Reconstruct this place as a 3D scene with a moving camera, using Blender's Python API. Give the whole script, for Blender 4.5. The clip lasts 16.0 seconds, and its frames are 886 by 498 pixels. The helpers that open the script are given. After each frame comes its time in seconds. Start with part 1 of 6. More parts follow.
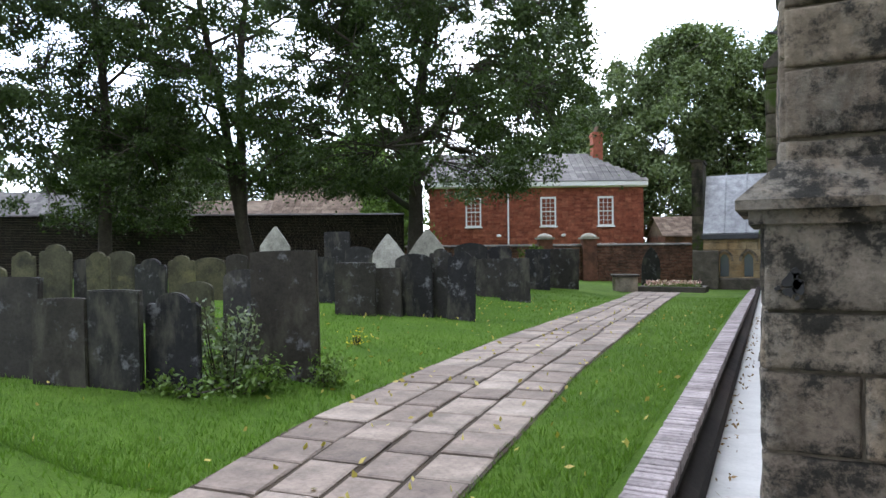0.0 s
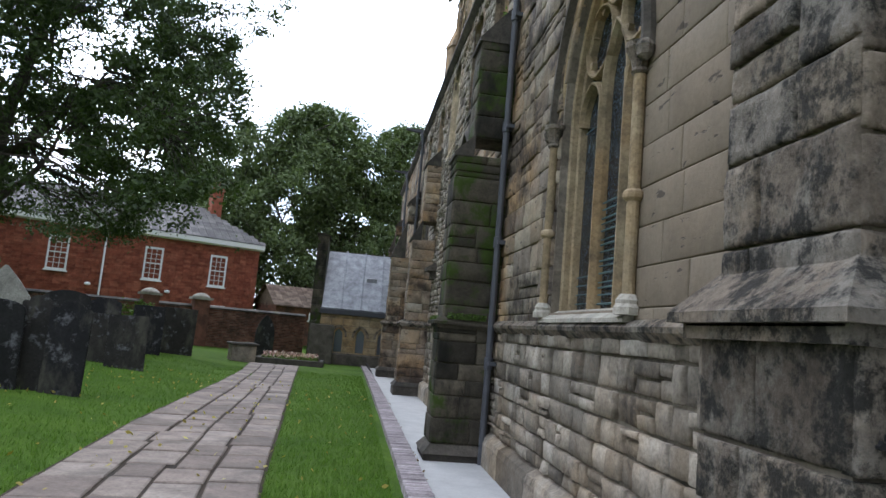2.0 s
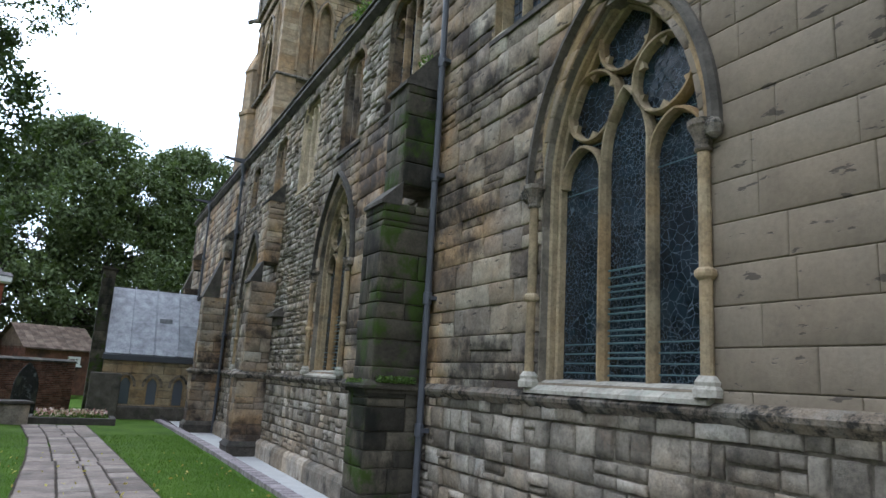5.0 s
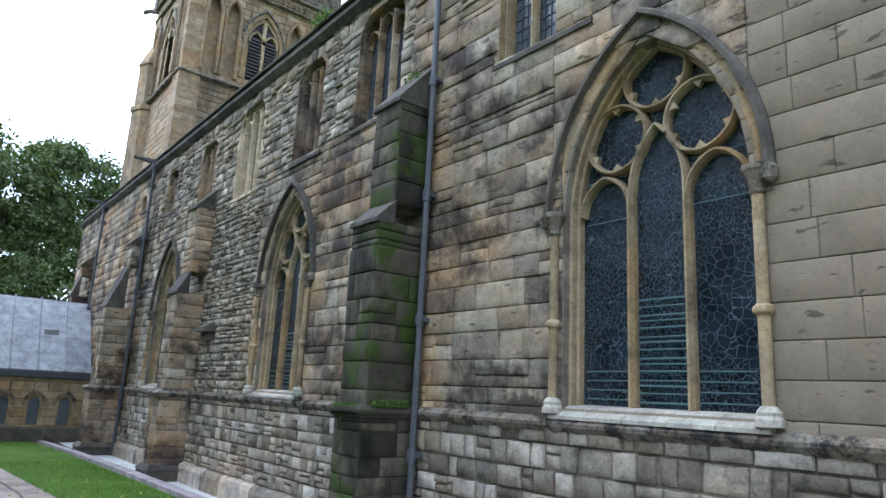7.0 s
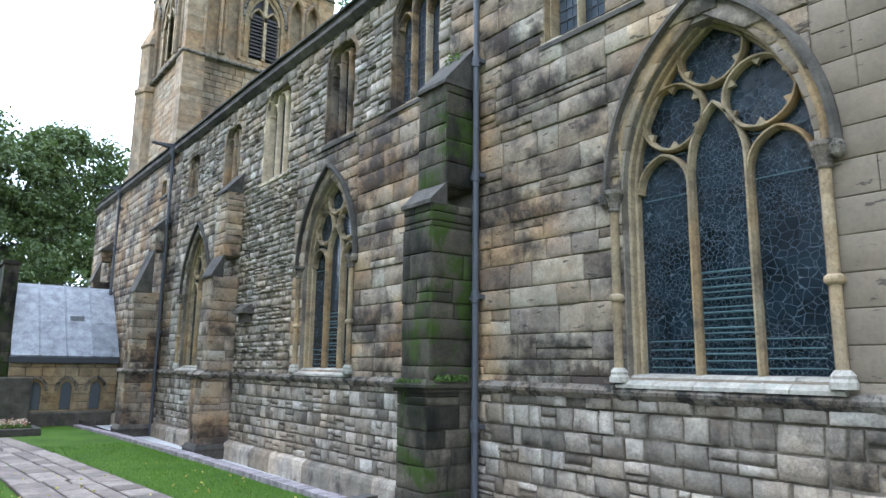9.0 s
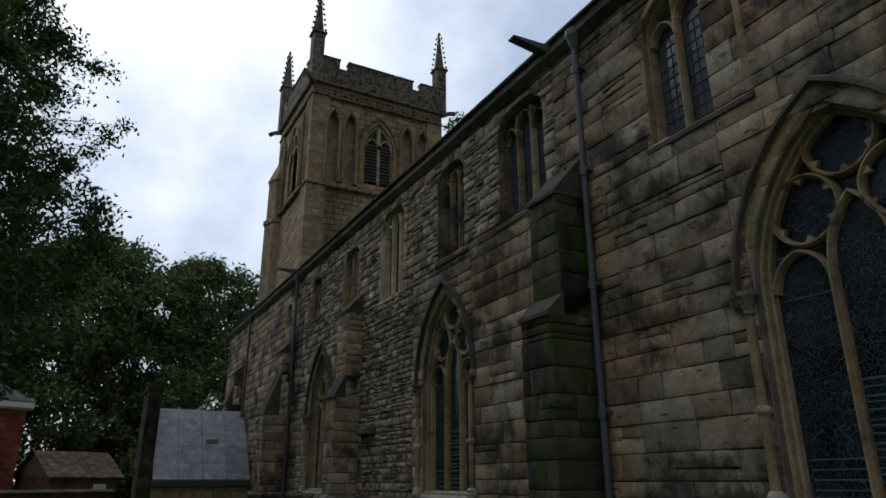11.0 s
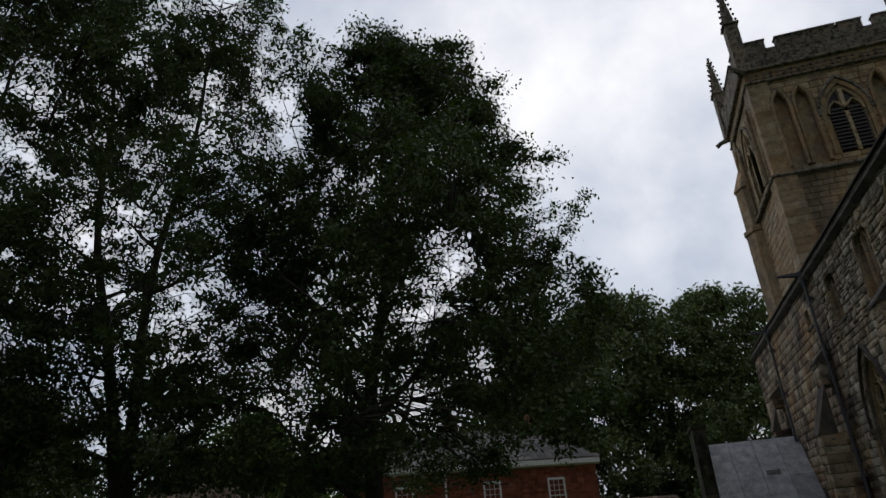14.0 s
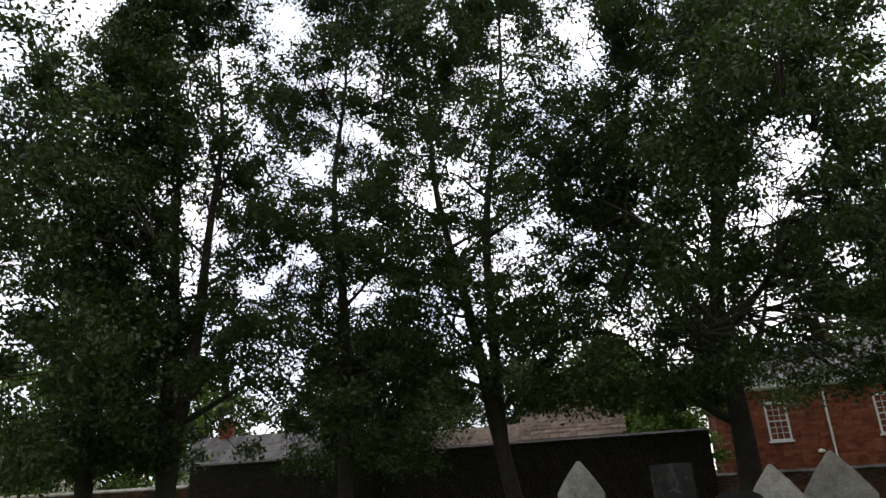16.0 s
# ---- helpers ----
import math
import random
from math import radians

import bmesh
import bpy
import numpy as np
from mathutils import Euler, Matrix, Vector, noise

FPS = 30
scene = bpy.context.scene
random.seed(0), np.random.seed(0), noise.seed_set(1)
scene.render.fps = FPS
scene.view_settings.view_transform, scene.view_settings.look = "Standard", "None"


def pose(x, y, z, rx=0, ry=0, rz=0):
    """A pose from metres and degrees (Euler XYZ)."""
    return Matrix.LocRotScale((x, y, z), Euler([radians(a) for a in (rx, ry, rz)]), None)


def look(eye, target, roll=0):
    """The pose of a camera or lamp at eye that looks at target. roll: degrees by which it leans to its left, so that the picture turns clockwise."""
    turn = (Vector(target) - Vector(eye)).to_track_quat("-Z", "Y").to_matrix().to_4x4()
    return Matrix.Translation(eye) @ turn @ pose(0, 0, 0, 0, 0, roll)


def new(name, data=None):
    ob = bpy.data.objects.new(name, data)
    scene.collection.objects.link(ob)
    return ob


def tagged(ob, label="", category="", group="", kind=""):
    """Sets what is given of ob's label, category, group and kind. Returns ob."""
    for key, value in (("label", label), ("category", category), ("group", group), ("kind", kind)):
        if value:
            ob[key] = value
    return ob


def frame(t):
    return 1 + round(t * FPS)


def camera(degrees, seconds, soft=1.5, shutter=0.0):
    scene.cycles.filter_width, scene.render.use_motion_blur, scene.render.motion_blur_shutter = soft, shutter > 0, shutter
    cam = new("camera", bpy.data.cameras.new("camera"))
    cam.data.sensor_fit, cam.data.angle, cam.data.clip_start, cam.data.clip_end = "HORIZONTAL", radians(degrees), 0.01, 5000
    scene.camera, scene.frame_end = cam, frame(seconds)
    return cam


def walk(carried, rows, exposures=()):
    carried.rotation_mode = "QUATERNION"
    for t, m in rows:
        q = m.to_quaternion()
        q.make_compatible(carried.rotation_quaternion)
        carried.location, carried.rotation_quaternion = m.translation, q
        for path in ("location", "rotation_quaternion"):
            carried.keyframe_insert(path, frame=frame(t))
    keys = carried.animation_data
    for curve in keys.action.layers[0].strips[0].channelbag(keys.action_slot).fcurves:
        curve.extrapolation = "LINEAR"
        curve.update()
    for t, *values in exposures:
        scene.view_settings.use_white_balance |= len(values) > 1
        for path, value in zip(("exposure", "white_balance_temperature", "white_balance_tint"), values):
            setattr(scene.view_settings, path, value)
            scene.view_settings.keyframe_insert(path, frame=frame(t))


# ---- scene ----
cam = camera(66.8, 16.0)
METRES, EYE, TILT, LEAN, TURN = 8.0, 1.5, 0.0, 0.0, 26.1
ROWS = [
    (0.0, 0.0, 0.0, 0.0, 0.0, 0.18, 0.61),
    (0.5, -0.0286, 0.0528, -0.0077, -7.74, 1.7, 0.8),
    (1.0, -0.0593, 0.1136, -0.0101, -18.2, 2.6, 0.31),
    (1.5, -0.0662, 0.1774, -0.0011, -29.36, 4.48, -2.26),
    (2.0, -0.0845, 0.2424, 0.0045, -33.93, 7.03, -5.03),
    (2.5, -0.1219, 0.2922, 0.0099, -40.45, 6.32, 0.95),
    (3.0, -0.1404, 0.3548, 0.0191, -44.22, 11.13, -0.46),
    (3.5, -0.188, 0.3874, 0.0212, -46.59, 13.58, -2.13),
    (4.0, -0.2138, 0.4287, 0.0339, -49.08, 9.16, -2.65),
    (6.5, -0.3257, 0.6641, 0.0409, -62.33, 14.87, -3.6),
    (7.0, -0.3539, 0.7072, 0.0495, -64.69, 12.56, -2.89),
    (7.5, -0.3822, 0.7394, 0.0472, -62.48, 12.69, -1.57),
    (8.0, -0.4088, 0.7629, 0.0525, -68.36, 11.57, -1.82),
    (8.5, -0.4229, 0.7764, 0.0539, -66.83, 10.13, -1.95),
    (9.0, -0.4345, 0.7835, 0.0566, -64.54, 9.96, -0.73),
]
# the last stretch, standing and turning: seconds, eye, target, roll
TURNING = [
    (11.3, (-5.857, 4.161, 2.079), (-5.04, 5.853, 2.762), -0.6),
    (11.5, (-5.881, 4.172, 2.066), (-5.107, 5.88, 2.761), -1.1),
    (12.0, (-5.902, 4.15, 2.089), (-5.278, 5.901, 2.828), -2.4),
    (12.5, (-5.85, 4.165, 2.12), (-5.428, 5.965, 2.883), -3.3),
    (13.0, (-5.822, 4.158, 2.14), (-5.652, 5.996, 2.908), -4.6),
    (13.5, (-5.796, 4.121, 2.14), (-5.924, 5.948, 2.944), -4.9),
    (14.0, (-5.759, 4.04, 2.11), (-6.214, 5.816, 2.909), -4.7),
    (14.5, (-5.706, 3.994, 2.079), (-6.4, 5.692, 2.875), -4.2),
    (15.0, (-5.66, 3.977, 2.04), (-6.605, 5.556, 2.825), -3.9),
    (15.5, (-5.632, 4.012, 2.032), (-6.762, 5.494, 2.759), -3.9),
    (16.0, (-5.638, 4.063, 2.031), (-6.952, 5.419, 2.691), -3.5),
]
EXPOSURES = [(0.0, 0.5, 6300, 13), (1.0, 0.25, 6250, 13), (1.8, -0.02, 6200, 13), (2.5, -0.22, 6050, 12), (4.2, -0.15, 5950, 11), (6.5, 0.3, 5750, 10), (7.0, 0.42, 5650, 10), (8.5, 0.68, 5650, 10), (9.2, 0.76, 5650, 10), (11.3, -2.2, 6400, 11), (12.5, -2.35, 6450, 11), (14.5, -2.1, 6800, 13), (15.2, -1.65, 6900, 14), (16.0, -0.82, 7050, 17)]
walk(cam, [(t, pose(0, 0, EYE, TILT, LEAN, TURN) @ pose(METRES * x, METRES * y, METRES * z, 90 + pitch, roll, yaw)) for t, x, y, z, yaw, pitch, roll in ROWS]
     + [(t, pose(0, 0, 0, 0, 0, -0.5) @ look(eye, target, roll)) for t, eye, target, roll in TURNING], EXPOSURES)

# ---- world and light: overcast afternoon, thin cloud ----
world = bpy.data.worlds.new("overcast_sky")
scene.world = world
world.use_nodes = True
wn, wl = world.node_tree.nodes, world.node_tree.links
wn.clear()
w_out = wn.new("ShaderNodeOutputWorld")
w_bg = wn.new("ShaderNodeBackground")
w_sky = wn.new("ShaderNodeTexSky")
w_sky.sky_type, w_sky.sun_disc = "NISHITA", False
w_sky.sun_elevation, w_sky.sun_rotation = radians(42), radians(-20)
w_noise = wn.new("ShaderNodeTexNoise")
w_noise.inputs["Scale"].default_value, w_noise.inputs["Detail"].default_value = 2.8, 6
w_noise.inputs["Roughness"].default_value = 0.55
w_ramp = wn.new("ShaderNodeValToRGB")
w_ramp.color_ramp.elements[0].position, w_ramp.color_ramp.elements[0].color = 0.32, (10.5, 12.8, 16.4, 1)
w_ramp.color_ramp.elements[1].position, w_ramp.color_ramp.elements[1].color = 0.66, (25.5, 26.5, 28.0, 1)
w_mix = wn.new("ShaderNodeMix")
w_mix.data_type = "RGBA"
w_mix.inputs["Factor"].default_value = 0.88
wl.new(w_noise.outputs["Fac"], w_ramp.inputs["Fac"])
wl.new(w_sky.outputs["Color"], w_mix.inputs["A"])
wl.new(w_ramp.outputs["Color"], w_mix.inputs["B"])
# thin cloud is brighter round the hidden sun and greyer away from it
w_co, w_dot = wn.new("ShaderNodeTexCoord"), wn.new("ShaderNodeVectorMath")
w_dot.operation = "DOT_PRODUCT"
w_dot.inputs[1].default_value = Vector((math.sin(radians(-20)) * math.cos(radians(42)), math.cos(radians(-20)) * math.cos(radians(42)), math.sin(radians(42))))
w_glow = wn.new("ShaderNodeMapRange")
w_glow.interpolation_type = "SMOOTHERSTEP"
w_glow.inputs["From Min"].default_value, w_glow.inputs["From Max"].default_value = -0.4, 1.0
w_glow.inputs["To Min"].default_value, w_glow.inputs["To Max"].default_value = 0.6, 1.95
w_lit = wn.new("ShaderNodeVectorMath")
w_lit.operation = "SCALE"
wl.new(w_co.outputs["Generated"], w_dot.inputs[0])
wl.new(w_dot.outputs["Value"], w_glow.inputs["Value"])
wl.new(w_mix.outputs["Result"], w_lit.inputs[0])
wl.new(w_glow.outputs["Result"], w_lit.inputs["Scale"])
wl.new(w_lit.outputs["Vector"], w_bg.inputs["Color"])
wl.new(w_bg.outputs["Background"], w_out.inputs["Surface"])
w_bg.inputs["Strength"].default_value = 0.1

sun_data = bpy.data.lights.new("sun", "SUN")
sun_data.energy, sun_data.angle, sun_data.color = 0.5, radians(25), (1.0, 0.96, 0.9)
sun = new("sun", sun_data)
sun.matrix_world = look((0, 0, 0), (math.sin(radians(-20)) * -1, -math.cos(radians(-20)), -math.tan(radians(42))))
sun.location = (0, 0, 60)

# ---- materials ----
def mat(name):
    m = bpy.data.materials.new(name)
    m.use_nodes = True
    return m, m.node_tree.nodes, m.node_tree.links, m.node_tree.nodes["Principled BSDF"]


def rnd(nodes, links):
    """One random number a piece, whether it is an object or an island of a joined mesh."""
    info, geo = nodes.new("ShaderNodeObjectInfo"), nodes.new("ShaderNodeNewGeometry")
    a = nodes.new("ShaderNodeMath")
    a.operation = "ADD"
    f = nodes.new("ShaderNodeMath")
    f.operation = "FRACT"
    links.new(info.outputs["Random"], a.inputs[0])
    links.new(geo.outputs["Random Per Island"], a.inputs[1])
    links.new(a.outputs[0], f.inputs[0])
    return f.outputs[0], geo.outputs["Position"]


def tex(nodes, links, pos, scale, detail=4, rough=0.6, stretch=None):
    n = nodes.new("ShaderNodeTexNoise")
    n.inputs["Scale"].default_value, n.inputs["Detail"].default_value, n.inputs["Roughness"].default_value = scale, detail, rough
    if stretch:
        mp = nodes.new("ShaderNodeMapping")
        mp.inputs["Scale"].default_value = stretch
        links.new(pos, mp.inputs["Vector"])
        links.new(mp.outputs["Vector"], n.inputs["Vector"])
    else:
        links.new(pos, n.inputs["Vector"])
    return n.outputs["Fac"]


def ramp(nodes, links, fac, stops):
    r = nodes.new("ShaderNodeValToRGB")
    e = r.color_ramp.elements
    while len(e) < len(stops):
        e.new(0.5)
    for el, (p, c) in zip(e, stops):
        el.position, el.color = p, (*c, 1) if len(c) == 3 else c
    links.new(fac, r.inputs["Fac"])
    return r.outputs["Color"]


def mix(nodes, links, fac, a, b, blend="MIX"):
    m = nodes.new("ShaderNodeMix")
    m.data_type, m.blend_type = "RGBA", blend
    for value, key in ((fac, "Factor"), (a, "A"), (b, "B")):
        if isinstance(value, (int, float)):
            m.inputs[key].default_value = value
        elif isinstance(value, tuple):
            m.inputs[key].default_value = (*value, 1)
        else:
            links.new(value, m.inputs[key])
    return m.outputs["Result"]


def bump(nodes, links, bsdf, height, strength, distance):
    b = nodes.new("ShaderNodeBump")
    b.inputs["Strength"].default_value, b.inputs["Distance"].default_value = strength, distance
    links.new(height, b.inputs["Height"])
    links.new(b.outputs["Normal"], bsdf.inputs["Normal"])


def surface(name, stops, stain=(0.03, 0.028, 0.024), stain_amt=(0.52, 0.72), stain_scale=0.9, grain=26.0, rough=0.88, relief=0.5, dist=0.012, second=None, second_amt=(0.55, 0.7), second_scale=1.6, streak=None, warm=0.0, calm=1.0, chips=False):
    """Weathered mineral surface: a tone per piece, blotches, stains and grain."""
    m, n, l, b = mat(name)
    r, p = rnd(n, l)
    base = ramp(n, l, r, stops)
    blotch = tex(n, l, p, 3.1, 5, 0.65)
    base = mix(n, l, 0.65 * calm, base, ramp(n, l, blotch, [(0.28, (0.3, 0.28, 0.27)), (0.68, (1.4, 1.37, 1.32))]), "MULTIPLY")
    if warm:
        # broad drifts of rusty and of grey stone, across the joints
        drift = tex(n, l, p, 0.75, 5, 0.6)
        base = mix(n, l, warm, base, ramp(n, l, drift, [(0.36, (0.86, 0.97, 1.06)), (0.5, (1.0, 1.0, 1.0)), (0.62, (1.2, 0.98, 0.7)), (0.72, (0.95, 0.74, 0.54))]), "MULTIPLY")
    fine = tex(n, l, p, grain, 6, 0.7)
    base = mix(n, l, 0.6 * calm, base, ramp(n, l, fine, [(0.3, (0.42, 0.42, 0.42)), (0.5, (1.0, 1.0, 1.0)), (0.72, (1.4, 1.4, 1.4))]), "MULTIPLY")
    if second:
        f2 = tex(n, l, p, second_scale, 6, 0.7)
        base = mix(n, l, ramp(n, l, f2, [(second_amt[0], (0, 0, 0)), (second_amt[1], (1, 1, 1))]), base, second)
    st = tex(n, l, p, stain_scale, 7, 0.68, streak)
    base = mix(n, l, ramp(n, l, st, [(stain_amt[0], (0, 0, 0)), (stain_amt[1], (0.85, 0.85, 0.85))]), base, stain)
    l.new(base, b.inputs["Base Color"])
    b.inputs["Roughness"].default_value = rough
    b.inputs["Specular IOR Level"].default_value = 0.25
    pit = tex(n, l, p, 9.0, 7, 0.75)
    height = mix(n, l, 0.45, pit, fine)
    if chips:
        # short flaked chips along the bedding, dark and sunk
        chip = ramp(n, l, tex(n, l, p, 2.6, 8, 0.62, (1, 1, 3.6)), [(0.615, (0, 0, 0)), (0.635, (1, 1, 1))])
        l.new(mix(n, l, mix(n, l, 0.75, (0, 0, 0), chip), base, (0.05, 0.043, 0.035)), b.inputs["Base Color"])
        height = mix(n, l, chip, height, (0, 0, 0))
    bump(n, l, b, height, relief, dist)
    return m


TAN = [(0.0, (0.19, 0.153, 0.11)), (0.5, (0.212, 0.172, 0.125)), (1.0, (0.232, 0.189, 0.138))]
BROWN = [(0.0, (0.17, 0.128, 0.094)), (0.2, (0.28, 0.21, 0.14)), (0.45, (0.35, 0.272, 0.19)), (0.65, (0.24, 0.19, 0.145)), (0.85, (0.38, 0.31, 0.222)), (1.0, (0.46, 0.395, 0.3))]
GREYS = [(0.0, (0.15, 0.13, 0.104)), (0.3, (0.25, 0.217, 0.172)), (0.6, (0.325, 0.282, 0.226)), (0.85, (0.385, 0.34, 0.278)), (1.0, (0.5, 0.455, 0.39))]
M_ASHLAR = surface("tan_ashlar_sandstone", TAN, stain=(0.09, 0.075, 0.06), stain_amt=(0.62, 0.8), stain_scale=1.0, relief=0.45, warm=0.1, calm=0.35, chips=True)
M_BROWN = surface("weathered_brown_sandstone", BROWN, stain=(0.024, 0.019, 0.018), stain_amt=(0.47, 0.6), stain_scale=0.95, relief=0.8, second=(0.25, 0.23, 0.195), second_amt=(0.6, 0.74), warm=0.75, calm=0.85, chips=True)
M_RUBBLE = surface("grey_rubble_sandstone", GREYS, stain=(0.025, 0.022, 0.02), stain_amt=(0.56, 0.68), stain_scale=1.3, relief=1.0, dist=0.025, second=(0.19, 0.135, 0.098), second_amt=(0.58, 0.72), warm=0.4)
M_MORTAR = surface("recessed_lime_mortar", [(0, (0.16, 0.138, 0.106)), (1, (0.25, 0.22, 0.175))], stain_amt=(0.5, 0.68), relief=0.7)
M_MOSSY = surface("mossy_sandstone", [(0.0, (0.04, 0.036, 0.027)), (0.5, (0.075, 0.066, 0.048)), (1.0, (0.135, 0.117, 0.085))], stain=(0.009, 0.009, 0.007), stain_amt=(0.47, 0.6), stain_scale=1.5, second=(0.038, 0.062, 0.009), second_amt=(0.5, 0.6), second_scale=1.5, relief=0.8, streak=(1, 1, 0.4))
def crusted():
    m, n, l, b = mat("soot_crusted_sandstone")
    r, p = rnd(n, l)
    base = ramp(n, l, r, [(0.0, (0.12, 0.10, 0.08)), (0.4, (0.2, 0.165, 0.13)), (0.7, (0.26, 0.21, 0.155)), (1.0, (0.2, 0.18, 0.155))])
    fine = tex(n, l, p, 30, 7, 0.75)
    mid = tex(n, l, p, 5.5, 7, 0.7)
    big = tex(n, l, p, 4.4, 10, 0.78)
    pale = tex(n, l, p, 1.9, 9, 0.74, (1.3, 1.3, 0.8))
    base = mix(n, l, 0.7, base, ramp(n, l, mid, [(0.3, (0.35, 0.33, 0.3)), (0.68, (1.45, 1.42, 1.36))]), "MULTIPLY")
    base = mix(n, l, ramp(n, l, pale, [(0.48, (0, 0, 0)), (0.6, (0.8, 0.8, 0.8))]), base, (0.235, 0.215, 0.18))
    base = mix(n, l, ramp(n, l, big, [(0.475, (0, 0, 0)), (0.57, (0.9, 0.9, 0.9))]), base, (0.018, 0.019, 0.017))
    base = mix(n, l, 0.6, base, ramp(n, l, fine, [(0.3, (0.45, 0.45, 0.45)), (0.7, (1.4, 1.4, 1.4))]), "MULTIPLY")
    l.new(base, b.inputs["Base Color"])
    b.inputs["Roughness"].default_value = 0.9
    b.inputs["Specular IOR Level"].default_value = 0.2
    bump(n, l, b, mix(n, l, 0.35, mix(n, l, 0.5, mid, big), fine), 1.0, 0.035)
    return m


M_SOOTY = crusted()
M_DRESSED = surface("dressed_buff_stone", [(0.0, (0.27, 0.2, 0.115)), (1.0, (0.38, 0.3, 0.19))], stain=(0.06, 0.05, 0.04), stain_amt=(0.54, 0.7), stain_scale=1.6, relief=0.35, warm=0.5)
M_NEWSTONE = surface("new_cream_limestone", [(0.0, (0.52, 0.43, 0.30)), (1.0, (0.6, 0.5, 0.36))], stain_amt=(0.7, 0.9), relief=0.2)
M_SILL = surface("pale_sill_stone", [(0.0, (0.32, 0.3, 0.25)), (1.0, (0.43, 0.4, 0.34))], stain_amt=(0.6, 0.78), second=(0.3, 0.33, 0.27), relief=0.4)
M_DARKSTONE = surface("blackened_coping_stone", [(0.0, (0.06, 0.055, 0.048)), (1.0, (0.13, 0.115, 0.095))], stain_amt=(0.5, 0.66), second=(0.09, 0.1, 0.055), second_amt=(0.6, 0.72), relief=0.7)
M_TOWER = surface("tower_sandstone", [(0.0, (0.24, 0.17, 0.1)), (0.5, (0.3, 0.222, 0.138)), (1.0, (0.36, 0.285, 0.19))], stain=(0.05, 0.043, 0.036), stain_amt=(0.5, 0.74), stain_scale=0.45, relief=0.5, streak=(1, 1, 0.35), warm=0.5)
M_SLATE = surface("dark_slate_headstone", [(0.0, (0.013, 0.013, 0.015)), (0.5, (0.024, 0.023, 0.023)), (1.0, (0.042, 0.037, 0.03))], stain=(0.085, 0.08, 0.062), stain_amt=(0.52, 0.66), stain_scale=2.4, second=(0.15, 0.15, 0.16), second_amt=(0.57, 0.68), second_scale=4.5, relief=0.8, rough=0.66, streak=(1, 1, 0.4))
M_LICHEN = surface("lichened_green_headstone", [(0.0, (0.05, 0.05, 0.033)), (1.0, (0.1, 0.095, 0.055))], stain=(0.024, 0.024, 0.021), stain_amt=(0.5, 0.66), stain_scale=2.0, second=(0.15, 0.14, 0.065), second_amt=(0.58, 0.72), relief=0.7)
M_PALE = surface("pale_limestone_headstone", [(0.0, (0.32, 0.31, 0.28)), (1.0, (0.42, 0.41, 0.38))], stain=(0.1, 0.1, 0.09), stain_amt=(0.52, 0.74), relief=0.4)
M_PAVING = surface("worn_york_stone_paving", [(0.0, (0.16, 0.128, 0.108)), (0.35, (0.215, 0.173, 0.146)), (0.7, (0.26, 0.212, 0.178)), (1.0, (0.3, 0.252, 0.215))], stain=(0.085, 0.072, 0.06), stain_amt=(0.5, 0.74), stain_scale=1.6, relief=0.5, rough=0.75, calm=0.8)
M_CONCRETE = surface("pale_concrete_channel", [(0.0, (0.46, 0.455, 0.44)), (1.0, (0.52, 0.515, 0.5))], stain=(0.3, 0.29, 0.27), stain_amt=(0.6, 0.85), relief=0.15, calm=0.25)
M_BRICKEDGE = surface("grey_brick_coping", [(0.0, (0.24, 0.21, 0.215)), (1.0, (0.38, 0.335, 0.345))], stain_amt=(0.64, 0.8), relief=0.4)
# near-black brick tones for the kerb body and the high boundary wall
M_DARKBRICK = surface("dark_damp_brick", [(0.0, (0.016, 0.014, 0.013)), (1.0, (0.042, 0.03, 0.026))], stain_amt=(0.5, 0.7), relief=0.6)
M_REDBRICK = surface("red_brick", [(0.0, (0.2, 0.058, 0.036)), (0.5, (0.27, 0.083, 0.05)), (1.0, (0.33, 0.12, 0.075))], stain=(0.1, 0.045, 0.035), stain_amt=(0.58, 0.8), relief=0.4)
M_OLDBRICK = surface("old_soft_brick", [(0.0, (0.1, 0.05, 0.038)), (0.5, (0.17, 0.08, 0.055)), (1.0, (0.24, 0.13, 0.09))], stain_amt=(0.5, 0.72), relief=0.5)
M_ROOFTILE = surface("brown_clay_roof_tile", [(0.0, (0.12, 0.085, 0.065)), (0.5, (0.17, 0.125, 0.095)), (1.0, (0.22, 0.17, 0.13))], stain_amt=(0.58, 0.8), relief=0.5)
M_SLATEROOF = surface("grey_slate_roof", [(0.0, (0.075, 0.07, 0.07)), (0.5, (0.11, 0.105, 0.1)), (1.0, (0.15, 0.14, 0.135))], stain_amt=(0.6, 0.8), relief=0.4, rough=0.65)
M_BARK = surface("grey_tree_bark", [(0.0, (0.04, 0.034, 0.027)), (1.0, (0.07, 0.06, 0.048))], stain=(0.03, 0.04, 0.02), stain_amt=(0.52, 0.7), grain=14, relief=1.0, dist=0.04, streak=(1, 1, 0.3))
M_EARTH = surface("dark_soil", [(0.0, (0.04, 0.028, 0.018)), (1.0, (0.07, 0.05, 0.032))], relief=0.9)
M_LEADROOF = surface("weathered_lead_sheet", [(0.0, (0.25, 0.265, 0.29)), (0.6, (0.33, 0.345, 0.375)), (1.0, (0.4, 0.415, 0.44))], stain=(0.19, 0.17, 0.16), stain_amt=(0.62, 0.82), stain_scale=1.1, relief=0.15, rough=0.5, streak=(1, 1, 0.3))


